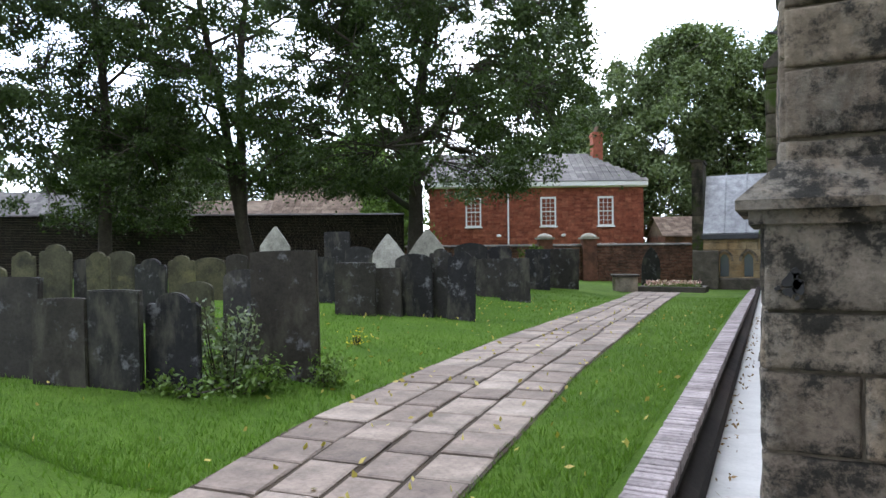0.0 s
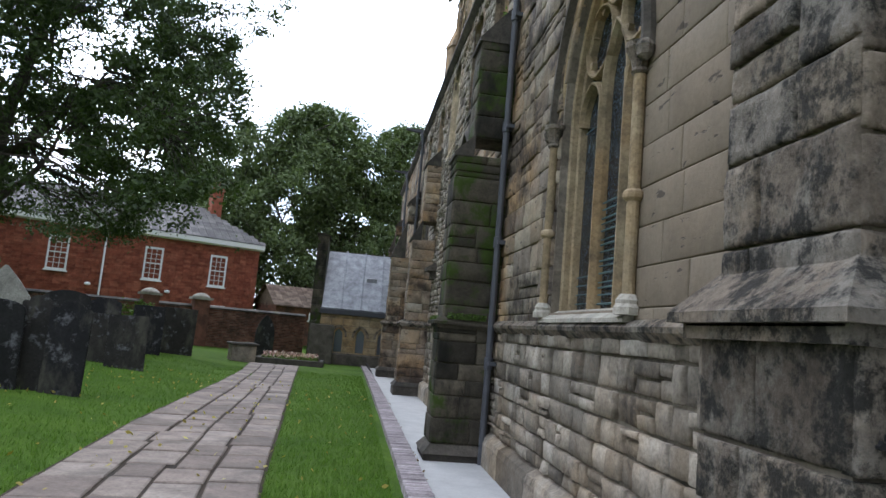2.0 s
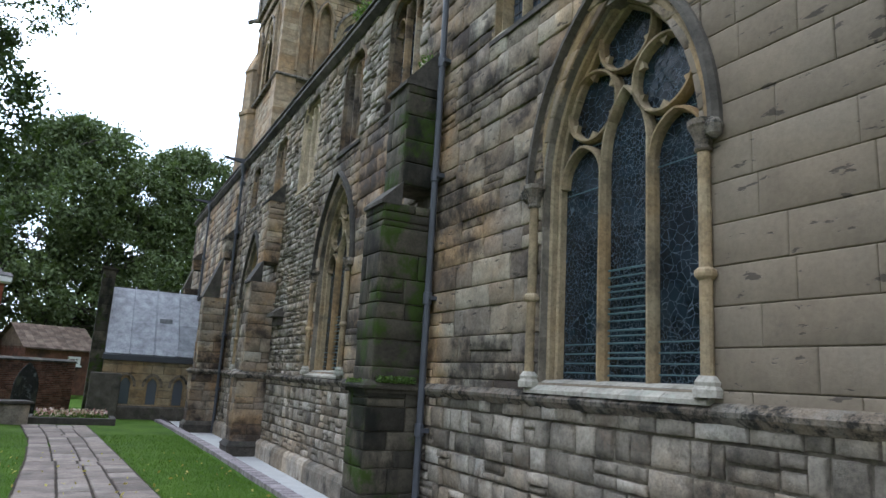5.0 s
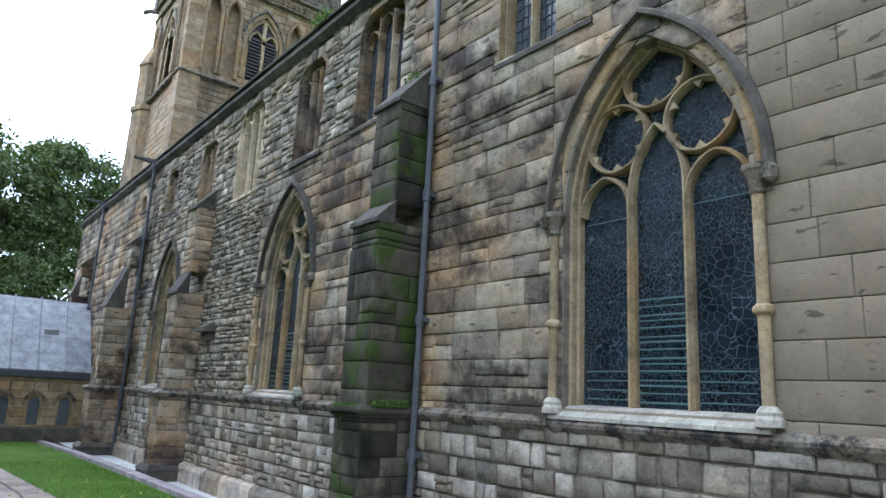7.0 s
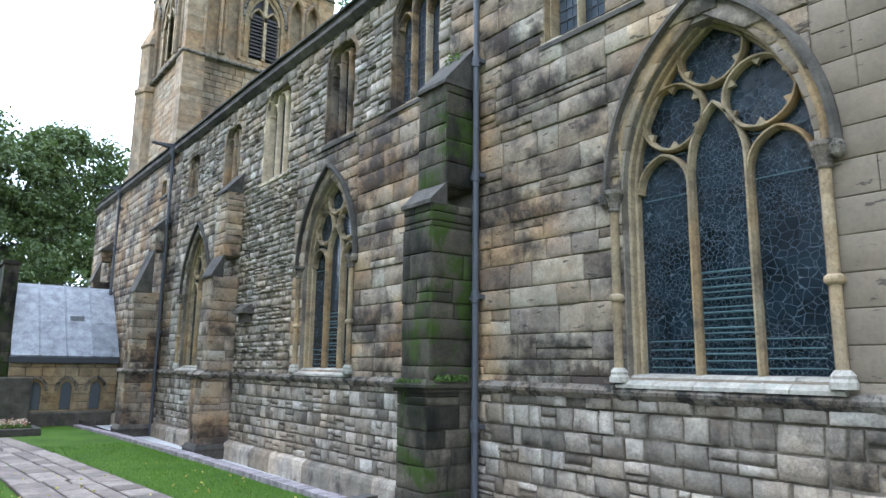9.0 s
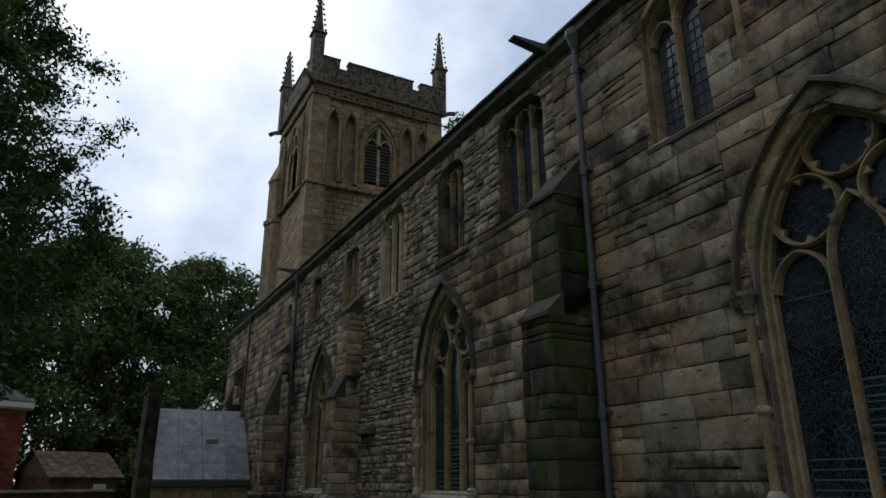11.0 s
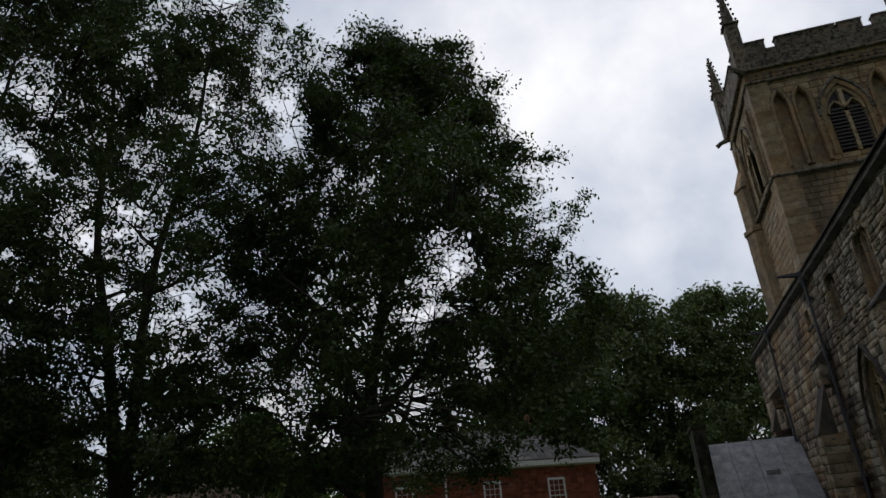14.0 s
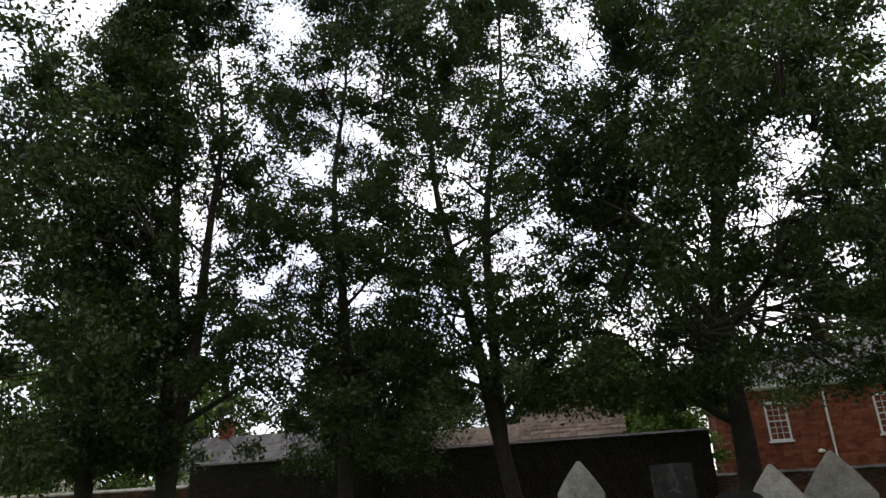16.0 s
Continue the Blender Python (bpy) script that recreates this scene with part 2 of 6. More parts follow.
def plain(name, colour, rough=0.6, metal=0.0, vary=0.25, scale=6.0, spec=0.4):
    m, n, l, b = mat(name)
    r, p = rnd(n, l)
    t = tex(n, l, p, scale, 5, 0.6)
    l.new(mix(n, l, vary, colour, ramp(n, l, t, [(0.3, tuple(c * 0.5 for c in colour)), (0.7, tuple(min(1, c * 1.5) for c in colour))])), b.inputs["Base Color"])
    b.inputs["Roughness"].default_value, b.inputs["Metallic"].default_value = rough, metal
    b.inputs["Specular IOR Level"].default_value = spec
    return m


M_PIPE = plain("grey_painted_cast_iron", (0.075, 0.078, 0.088), 0.5)
M_WHITE = plain("white_gloss_paint", (0.78, 0.78, 0.77), 0.45, vary=0.08)
M_TURQ = plain("dull_turquoise_bar", (0.075, 0.13, 0.135), 0.5)
# flat black, put in for the shade inside hollows that are not cut
M_BLACK = plain("black_paint", (0.02, 0.02, 0.021), 0.5)
M_LEADDARK = plain("dark_lead_flashing", (0.06, 0.062, 0.07), 0.55)
M_LOUVRE = plain("dark_oak_louvre", (0.045, 0.04, 0.037), 0.8)
M_CURTAIN = plain("pale_curtain", (0.5, 0.52, 0.54), 0.9, vary=0.3)
M_TIMBER = plain("blackened_timber", (0.025, 0.022, 0.02), 0.7)
M_RENDER = plain("cream_render", (0.55, 0.52, 0.45), 0.9)


def leaf_mat(name, dark, light, trans):
    m, n, l, b = mat(name)
    r, p = rnd(n, l)
    big = tex(n, l, p, 0.5, 3, 0.5)
    col = mix(n, l, big, mix(n, l, r, dark, light), light)
    col = mix(n, l, 0.5, col, mix(n, l, r, dark, light))
    l.new(col, b.inputs["Base Color"])
    b.inputs["Roughness"].default_value = 0.55
    b.inputs["Specular IOR Level"].default_value = 0.3
    t = n.new("ShaderNodeBsdfTranslucent")
    l.new(mix(n, l, 1.0, col, (1.3, 1.5, 0.5), "MULTIPLY"), t.inputs["Color"])
    s = n.new("ShaderNodeMixShader")
    s.inputs["Fac"].default_value = trans
    l.new(b.outputs["BSDF"], s.inputs[1])
    l.new(t.outputs["BSDF"], s.inputs[2])
    l.new(s.outputs["Shader"], n["Material Output"].inputs["Surface"])
    return m


M_LEAF = leaf_mat("ash_leaf", (0.012, 0.026, 0.008), (0.06, 0.092, 0.024), 0.22)
M_LEAF2 = leaf_mat("sycamore_leaf", (0.037, 0.065, 0.022), (0.125, 0.163, 0.065), 0.16)
M_LEAF3 = leaf_mat("shrub_leaf", (0.04, 0.075, 0.02), (0.13, 0.2, 0.045), 0.25)
M_VARIEG = leaf_mat("pale_variegated_leaf", (0.03, 0.055, 0.022), (0.2, 0.24, 0.15), 0.2)
M_BLADE = leaf_mat("grass_blade", (0.054, 0.116, 0.015), (0.12, 0.21, 0.032), 0.3)
M_FALLEN = leaf_mat("fallen_yellow_leaf", (0.28, 0.2, 0.04), (0.5, 0.42, 0.13), 0.15)
M_DRYLEAF = leaf_mat("dry_brown_leaf", (0.1, 0.06, 0.025), (0.26, 0.16, 0.06), 0.1)
M_FLOWERS = leaf_mat("mixed_flower_petal", (0.35, 0.05, 0.08), (0.7, 0.6, 0.55), 0.15)
M_YELLOW = leaf_mat("yellow_petal", (0.6, 0.42, 0.02), (0.8, 0.62, 0.05), 0.15)


def grass_mat():
    m, n, l, b = mat("mown_lawn")
    r, p = rnd(n, l)
    a = tex(n, l, p, 0.7, 5, 0.6)
    c = tex(n, l, p, 45, 5, 0.75)
    d = tex(n, l, p, 6, 5, 0.7)
    col = ramp(n, l, a, [(0.3, (0.05, 0.105, 0.014)), (0.7, (0.097, 0.17, 0.026))])
    col = mix(n, l, 0.8, col, ramp(n, l, c, [(0.3, (0.45, 0.5, 0.4)), (0.7, (1.35, 1.3, 1.2))]), "MULTIPLY")
    col = mix(n, l, 0.5, col, ramp(n, l, d, [(0.3, (0.6, 0.65, 0.55)), (0.7, (1.3, 1.25, 1.1))]), "MULTIPLY")
    l.new(col, b.inputs["Base Color"])
    b.inputs["Roughness"].default_value = 0.9
    b.inputs["Specular IOR Level"].default_value = 0.1
    bump(n, l, b, c, 0.8, 0.03)
    return m


M_GRASS = grass_mat()


def lead_glass():
    """Old dark leaded glass: cames in an irregular net, faint blue-green quarries."""
    m, n, l, b = mat("leaded_stained_glass")
    r, p = rnd(n, l)
    warp = n.new("ShaderNodeTexNoise")
    warp.inputs["Scale"].default_value, warp.inputs["Detail"].default_value = 3.0, 3
    l.new(p, warp.inputs["Vector"])
    pos = mix(n, l, 0.12, p, warp.outputs["Color"], "ADD")
    nets = []
    for scale, size in ((11.0, 0.02), (19.0, 0.032)):
        v = n.new("ShaderNodeTexVoronoi")
        v.feature = "DISTANCE_TO_EDGE"
        v.inputs["Scale"].default_value = scale
        l.new(pos, v.inputs["Vector"])
        nets.append(ramp(n, l, v.outputs["Distance"], [(size * 0.5, (1, 1, 1)), (size, (0, 0, 0))]))
    big = tex(n, l, p, 1.5, 2, 0.5)
    net = mix(n, l, ramp(n, l, big, [(0.45, (0, 0, 0)), (0.55, (1, 1, 1))]), nets[0], nets[1])
    quarry = n.new("ShaderNodeTexVoronoi")
    quarry.inputs["Scale"].default_value = 9.0
    l.new(pos, quarry.inputs["Vector"])
    glass = ramp(n, l, tex(n, l, p, 2.0, 4, 0.6), [(0.35, (0.005, 0.008, 0.012)), (0.7, (0.018, 0.032, 0.042))])
    l.new(mix(n, l, net, glass, (0.07, 0.098, 0.118)), b.inputs["Base Color"])
    l.new(ramp(n, l, net, [(0.0, (0.16, 0.16, 0.16)), (1.0, (0.7, 0.7, 0.7))]), b.inputs["Roughness"])
    bump(n, l, b, mix(n, l, 0.5, quarry.outputs["Distance"], net), 0.5, 0.012)
    return m


M_GLASS = lead_glass()
# pane glass: the pale reflected sky is put into the base colour
m_, n_, l_, b_ = mat("dark_window_glass")
b_.inputs["Base Color"].default_value, b_.inputs["Roughness"].default_value = (0.1, 0.115, 0.13, 1), 0.08
M_PANE = m_

m_, n_, l_, b_ = mat("clear_leaded_quarries")
b_.inputs["Base Color"].default_value, b_.inputs["Roughness"].default_value = (0.05, 0.065, 0.085, 1), 0.12
b_.inputs["Specular IOR Level"].default_value = 0.9
bump(n_, l_, b_, tex(n_, l_, rnd(n_, l_)[1], 5.0, 2, 0.5), 0.35, 0.02)
M_QUARRY = m_

# ---- building helpers ----
def part(name, bm, material, parent=None, label="", smooth=False):
    me = bpy.data.meshes.new(name)
    if isinstance(bm, np.ndarray):
        n, k = bm.shape[:2]
        me.vertices.add(n * k), me.loops.add(n * k), me.polygons.add(n)
        me.vertices.foreach_set("co", bm.reshape(-1).astype(np.float32))
        me.loops.foreach_set("vertex_index", np.arange(n * k, dtype=np.int32))
        me.polygons.foreach_set("loop_start", np.arange(0, n * k, k, dtype=np.int32))
        me.update(calc_edges=True)
    elif isinstance(bm, tuple):
        me.from_pydata(bm[0], [], bm[1])
    else:
        bmesh.ops.recalc_face_normals(bm, faces=bm.faces)
        bm.to_mesh(me)
        bm.free()
    if smooth:
        me.shade_smooth()
    me.materials.append(material)
    ob = new(name, me)
    if parent:
        ob.parent = parent
    if label:
        ob["label"] = label
    return ob


def thing(name, label, category, place=(0, 0, 0), turn=0, group="", kind=""):
    ob = new(name)
    ob.matrix_basis = pose(*place, 0, 0, turn)
    return tagged(ob, label, category, group, kind)


def box(bm, x0, x1, y0, y1, z0, z1, m=None, bevel=0.0):
    vs = [bm.verts.new((x, y, z)) for x in (x0, x1) for y in (y0, y1) for z in (z0, z1)]
    fs = [bm.faces.new([vs[i] for i in q]) for q in ((0, 1, 3, 2), (4, 6, 7, 5), (0, 4, 5, 1), (2, 3, 7, 6), (0, 2, 6, 4), (1, 5, 7, 3))]
    if bevel:
        es = {e for f in fs for e in f.edges}
        out = bmesh.ops.bevel(bm, geom=list(es), offset=bevel, segments=1, affect="EDGES")
        vs = list({v for f in out["faces"] for v in f.verts} | {v for v in vs if v.is_valid})
    if m:
        bmesh.ops.transform(bm, matrix=m, verts=vs)
    return vs


def prism(bm, outline, axis, a0, a1):
    """Outline of 2D points pulled along an axis: 'x' takes (y, z), 'y' takes (x, z), 'z' takes (x, y)."""
    put = {"x": lambda p, a: (a, p[0], p[1]), "y": lambda p, a: (p[0], a, p[1]), "z": lambda p, a: (p[0], p[1], a)}[axis]
    lo, hi = [bm.verts.new(put(p, a0)) for p in outline], [bm.verts.new(put(p, a1)) for p in outline]
    bm.faces.new(lo), bm.faces.new(hi[::-1])
    for i in range(len(lo)):
        j = (i + 1) % len(lo)
        bm.faces.new((lo[i], hi[i], hi[j], lo[j]))


def sweep(bm, path, profile, closed=False, side=None):
    """Profile (across, out) swept along a path of (y, z) points in a plane of constant x; out points to -x."""
    rings, n = [], len(path)
    for i, (y, z) in enumerate(path):
        a, b = path[(i - 1) % n] if closed or i else path[0], path[(i + 1) % n] if closed or i < n - 1 else path[-1]
        dy, dz = b[0] - a[0], b[1] - a[1]
        k = math.hypot(dy, dz) or 1
        ny, nz = dz / k, -dy / k
        rings.append([bm.verts.new((-o, y + ny * c, z + nz * c)) for c, o in profile])
    m = len(profile)
    for i in range(n if closed else n - 1):
        p, q = rings[i], rings[(i + 1) % n]
        for j in range(m):
            bm.faces.new((p[j], p[(j + 1) % m], q[(j + 1) % m], q[j]))
    if not closed:
        bm.faces.new(rings[0][::-1]), bm.faces.new(rings[-1])


def tube(bm, pts, radii, sides=8, cap=True):
    """Round tube through 3D points."""
    rings = []
    for i, p in enumerate(pts):
        d = (Vector(pts[min(i + 1, len(pts) - 1)]) - Vector(pts[max(i - 1, 0)])).normalized()
        a = d.cross(Vector((0.31, 0.9, 0.23))).normalized()
        b = d.cross(a)
        rings.append([bm.verts.new(Vector(p) + (a * math.cos(2 * math.pi * k / sides) + b * math.sin(2 * math.pi * k / sides)) * radii[i]) for k in range(sides)])
    for p, q in zip(rings, rings[1:]):
        for k in range(sides):
            bm.faces.new((p[k], p[(k + 1) % sides], q[(k + 1) % sides], q[k]))
    if cap:
        bm.faces.new(rings[0][::-1]), bm.faces.new(rings[-1])


def lathe(bm, profile, sides=12, at=(0, 0, 0)):
    """Turned shape: (radius, height) from the bottom up."""
    rings = [[bm.verts.new((at[0] + r * math.cos(2 * math.pi * k / sides), at[1] + r * math.sin(2 * math.pi * k / sides), at[2] + z)) for k in range(sides)] for r, z in profile]
    for p, q in zip(rings, rings[1:]):
        for k in range(sides):
            bm.faces.new((p[k], p[(k + 1) % sides], q[(k + 1) % sides], q[k]))
    bm.faces.new(rings[0][::-1]), bm.faces.new(rings[-1])


def arch_half(w, z0, spring, apex):
    """Half-width of a pointed opening at height z."""
    h = apex - spring
    r = (h * h + w * w) / (2 * w)

    def half(z):
        if z < z0 - 1e-6 or z > apex + 1e-6:
            return 0.0
        if z <= spring:
            return w
        return max(0.0, math.sqrt(max(0, r * r - (z - spring) ** 2)) - (r - w))
    return half


def arch_path(c, w, z0, spring, apex, n=14):
    """Pointed arch as (y, z) points, from one foot over the apex to the other."""
    half = arch_half(w, z0, spring, apex)
    h = apex - spring
    r = (h * h + w * w) / (2 * w)
    top = math.asin(min(1, h / r))
    side = [(r * math.cos(top * i / n) - (r - w), spring + r * math.sin(top * i / n)) for i in range(n + 1)]
    side[-1] = (0.0, apex)
    return [(c - w, z0)] * (z0 < spring - 1e-6) + [(c - y, z) for y, z in side] + [(c + y, z) for y, z in side[-2::-1]] + [(c + w, z0)] * (z0 < spring - 1e-6)


def courses(u0, u1, z0, z1, hs, ls, gap, holes, rng, breaks=(), split=0.0):
    """Rows of stones as four-cornered pieces (u, z), cut to the openings (centre, half-width by height, bottom, top)."""
    z = z0
    out = []
    stops = sorted([b for b in breaks if z0 < b < z1] + [z1])
    while z < z1 - 1e-4:
        top = min(z + rng.uniform(*hs), z1)
        for b in stops:
            if z < b - 1e-4 and (top > b or b - top < hs[0] * 0.5):
                top = b
                break
        mid = (z + top) / 2
        spans = [((u0, u0), (u1, u1))]
        for c, half, b, t in holes:
            if b < mid < t:
                lo, hi = half(max(z, b)), half(min(top, t))
                nxt = []
                for s, e in spans:
                    if s[0] < c < e[0] and max(lo, hi) > 0.01:
                        nxt += [(s, (c - lo, c - hi)), ((c + lo, c + hi), e)]
                    else:
                        nxt.append((s, e))
                spans = nxt
        for s, e in spans:
            a = s
            while min(e[0] - a[0], e[1] - a[1]) > 0.03:
                n = (max(a) + rng.uniform(*ls),) * 2
                if min(e) - n[0] < ls[0] * 0.6:
                    n = e
                g = gap / 2
                if min(n[0] - a[0], n[1] - a[1]) > gap * 2:
                    if split and a[0] == a[1] and n[0] == n[1] and rng.random() < split and top - z > 0.13:
                        h = z + (top - z) * rng.uniform(0.35, 0.65)
                        out.append(((a[0] + g, z + g), (n[0] - g, z + g), (n[1] - g, h - g), (a[1] + g, h - g)))
                        out.append(((a[0] + g, h + g), (n[0] - g, h + g), (n[1] - g, top - g), (a[1] + g, top - g)))
                    else:
                        out.append(((a[0] + g, z + g), (n[0] - g, z + g), (n[1] - g, top - g), (a[1] + g, top - g)))
                if n == e:
                    break
                a = n
        z = top
    return out


def rough_stone(vs, fs, q, place, rng, proud, depth, cell, amp, worn, wob):
    """One stone as a grid with an uneven face, worn edges and sides that run back into the wall."""
    (a, z0), (b, _), (c, z1), (d, _) = q
    L, H = max(b - a, c - d), z1 - z0
    nu, nz = max(3, min(16, int(L / cell))), max(3, min(12, int(H / cell)))
    f, so = rng.uniform(*proud), rng.uniform(0, 90)
    tu, tz = rng.uniform(-1, 1) * amp * 0.6, rng.uniform(-1, 1) * amp * 0.6
    k = len(vs)
    cuts = [rng.uniform(0.3, 1.6) for _ in range(4)]
    flat = []
    rim = min(0.012, L * 0.12, H * 0.12) + worn * 0.3
    ss = [0.0] + [rim / L + (1 - 2 * rim / L) * i / (nu - 2) for i in range(nu - 1)] + [1.0]
    ts = [0.0] + [rim / H + (1 - 2 * rim / H) * i / (nz - 2) for i in range(nz - 1)] + [1.0]
    for j in range(nz + 1):
        t = ts[j]
        for i in range(nu + 1):
            s = ss[i]
            u = (a + (b - a) * s) * (1 - t) + (d + (c - d) * s) * t
            z = z0 + H * t
            eu, ez = i in (0, nu), j in (0, nz)
            n1 = noise.noise((u * 7 + so, z * 7, so))
            n2 = noise.noise((u * 17, z * 17 + so, so))
            o = f + amp * (n1 * 1.1 + n2 * 0.5) + tu * (s - 0.5) + tz * (t - 0.5)
            if eu or ez:
                o -= worn * (0.75 + 0.7 * n2)
                k2 = cuts[(i > 0) + 2 * (j > 0)] if eu and ez else 1.0
                if eu:
                    u += (wob * k2 * (0.5 + abs(n2) * 1.4)) * (1 if i == 0 else -1)
                if ez:
                    z += (wob * k2 * (0.5 + abs(n1) * 1.4)) * (1 if j == 0 else -1)
            flat.append((u, z))
            vs.append(place(u, z, o))
    w = nu + 1
    for j in range(nz):
        for i in range(nu):
            p = k + j * w + i
            fs.append((p, p + 1, p + w + 1, p + w))
    ring = [i for i in range(nu)] + [j * w + nu for j in range(nz)] + [nz * w + nu - i for i in range(nu)] + [(nz - j) * w for j in range(nz)]
    m = len(vs)
    for r in ring:
        vs.append(place(flat[r][0], flat[r][1], -depth))
    n = len(ring)
    for i in range(n):
        j = (i + 1) % n
        fs.append((k + ring[i], m + i, m + j, k + ring[j]))


def stone_mesh(pieces, place, rng, proud=(0.0, 0.02), depth=0.08, cham=0.012, cell=0.16, amp=0.008):
    """Joined stones: place(u, z, out) gives the point."""
    vs, fs = [], []
    for q in pieces:
        rough_stone(vs, fs, q, place, rng, proud, depth, cell, amp, cham, cham * 0.5)
    return vs, fs


def brick_mesh(pieces, place, rng, proud=(0.0, 0.006), depth=0.03, cham=0.004):
    """Joined bricks with a small chamfer."""
    vs, fs = [], []
    for q in pieces:
        cu, cz = sum(p[0] for p in q) / 4, sum(p[1] for p in q) / 4
        f = rng.uniform(*proud)
        k = len(vs)
        for u, z in q:
            vs.append(place(u, z, -depth))
        for u, z in q:
            vs.append(place(u + math.copysign(cham, cu - u), z + math.copysign(cham, cz - z), f))
        for i in range(4):
            j = (i + 1) % 4
            fs.append((k + i, k + j, k + 4 + j, k + 4 + i))
        fs.append((k + 4, k + 5, k + 6, k + 7))
    return vs, fs


def rise(y):
    return -0.0006 * (min(y, 34) - 8) ** 2 if y > 8 else 0.0


def ground_z(x, y):
    """Height of the turf: level by the channel, falling gently to the far end, a bank up to the graves."""
    z = rise(y)
    edge = -3.35 - 0.07 * min(max(y, 0), 20)
    d = edge - 0.5 - x
    if d > 0:
        z += 0.45 * (1 - math.exp(-d / 3.5))
    return z


PATH_R = [(-30, -0.9), (0, -1.35), (3.8, -1.72), (8, -2.12), (11.4, -2.3), (21, -2.85), (27.5, -3.2)]
PATH_L = [(-30, -2.6), (0, -3.0), (3.1, -3.32), (4.7, -3.7), (7.5, -3.97), (11, -4.17), (18, -4.3), (22.2, -4.5), (27.5, -5.0)]


def along(table, y):
    for (a, p), (b, q) in zip(table, table[1:]):
        if y <= b:
            return p + (q - p) * (y - a) / (b - a)
    return table[-1][1]

# ---- ground ----
WALL_X, TRENCH = 0.80, -0.38
KERB_L, KERB_R = -0.80, -0.57


def build_ground():
    def mesh(xs, ys):
        vs = [(x, y, (ground_z(x, y) if abs(y) < 120 and x > -120 else ground_z(-40, 40)) + (noise.noise((x * 0.6, y * 0.6, 0)) * 0.02)) for x in xs for y in ys]
        n = len(ys)
        fs = [(i * n + j, (i + 1) * n + j, (i + 1) * n + j + 1, i * n + j + 1) for i in range(len(xs) - 1) for j in range(n - 1)]
        return vs, fs
    xs = [-900, -300, -120, -60, -40, -30] + [-25 + 0.5 * i for i in range(28)] + [-11 + 0.25 * i for i in range(40)] + [-1.0, KERB_L]
    ys = [-900, -300, -100, -40, -20] + [-14 + 0.5 * i for i in range(96)] + [36, 45, 60, 90, 200, 900]
    vs, fs = mesh(xs, ys)
    # below and beyond the church the sheet goes on at channel level
    k = len(vs)
    far = [(KERB_L, -900), (900, -900), (900, 900), (KERB_L, 900)]
    vs += [(x, y, TRENCH - 0.03) for x, y in far]
    fs.append((k, k + 1, k + 2, k + 3))
    ob = part("ground", (vs, fs), M_GRASS, smooth=True)
    return tagged(ob, "mown green churchyard lawn rising to the graves", "lawn", kind="structure")


ground = build_ground()


def plane_strip(name, x0, x1, y0, y1, z, material, label, category, kind="structure"):
    bm = bmesh.new()
    box(bm, x0, x1, y0, y1, z - 0.1, z)
    return tagged(part(name, bm, material), label, category, kind=kind)


plane_strip("pavement", KERB_R, WALL_X + 0.3, -14, 32.6, TRENCH, M_CONCRETE, "pale concrete drainage channel floor beside the church wall", "channel floor")
kerb = thing("retaining_kerb", "low dark retaining wall topped with grey bricks on edge", "kerb wall", kind="structure")
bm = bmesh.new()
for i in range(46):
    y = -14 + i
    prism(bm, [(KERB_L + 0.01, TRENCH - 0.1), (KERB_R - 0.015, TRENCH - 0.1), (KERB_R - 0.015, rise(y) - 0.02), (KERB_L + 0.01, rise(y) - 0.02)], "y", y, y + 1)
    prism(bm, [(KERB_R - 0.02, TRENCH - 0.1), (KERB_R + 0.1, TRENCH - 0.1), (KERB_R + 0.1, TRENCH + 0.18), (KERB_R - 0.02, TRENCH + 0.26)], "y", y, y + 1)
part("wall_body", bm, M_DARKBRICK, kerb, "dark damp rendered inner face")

# ---- church walls ----
CH_END = 40.0
STRING, CORNICE, PARAPET = 1.68, 9.26, 9.6
BIG = [(7.89, 1.13, 1.86, 4.08, 5.98), (16.48, 1.04, 1.86, 4.07, 5.9), (24.6, 1.02, 1.86, 4.05, 5.95)]
CLERE = [(9.47, 0.78, 6.55, 8.25, 8.85), (13.45, 0.74, 6.72, 8.45, 8.98), (16.15, 0.6, 6.68, 8.4, 8.86), (19.3, 0.74, 6.55, 8.4, 8.92), (22.25, 0.6, 6.9, 8.3, 8.7), (25.5, 0.48, 7.25, 8.3, 8.62), (28.8, 0.27, 7.9, 8.35, 8.6)]
HOLES = [(c, arch_half(w, z0, sp, ap), z0, ap) for c, w, z0, sp, ap in BIG + CLERE]
BREAKS = [STRING, 4.9, 1.86, 6.55, 6.72]


def at_wall(u, z, out):
    return (WALL_X - out, u, z)


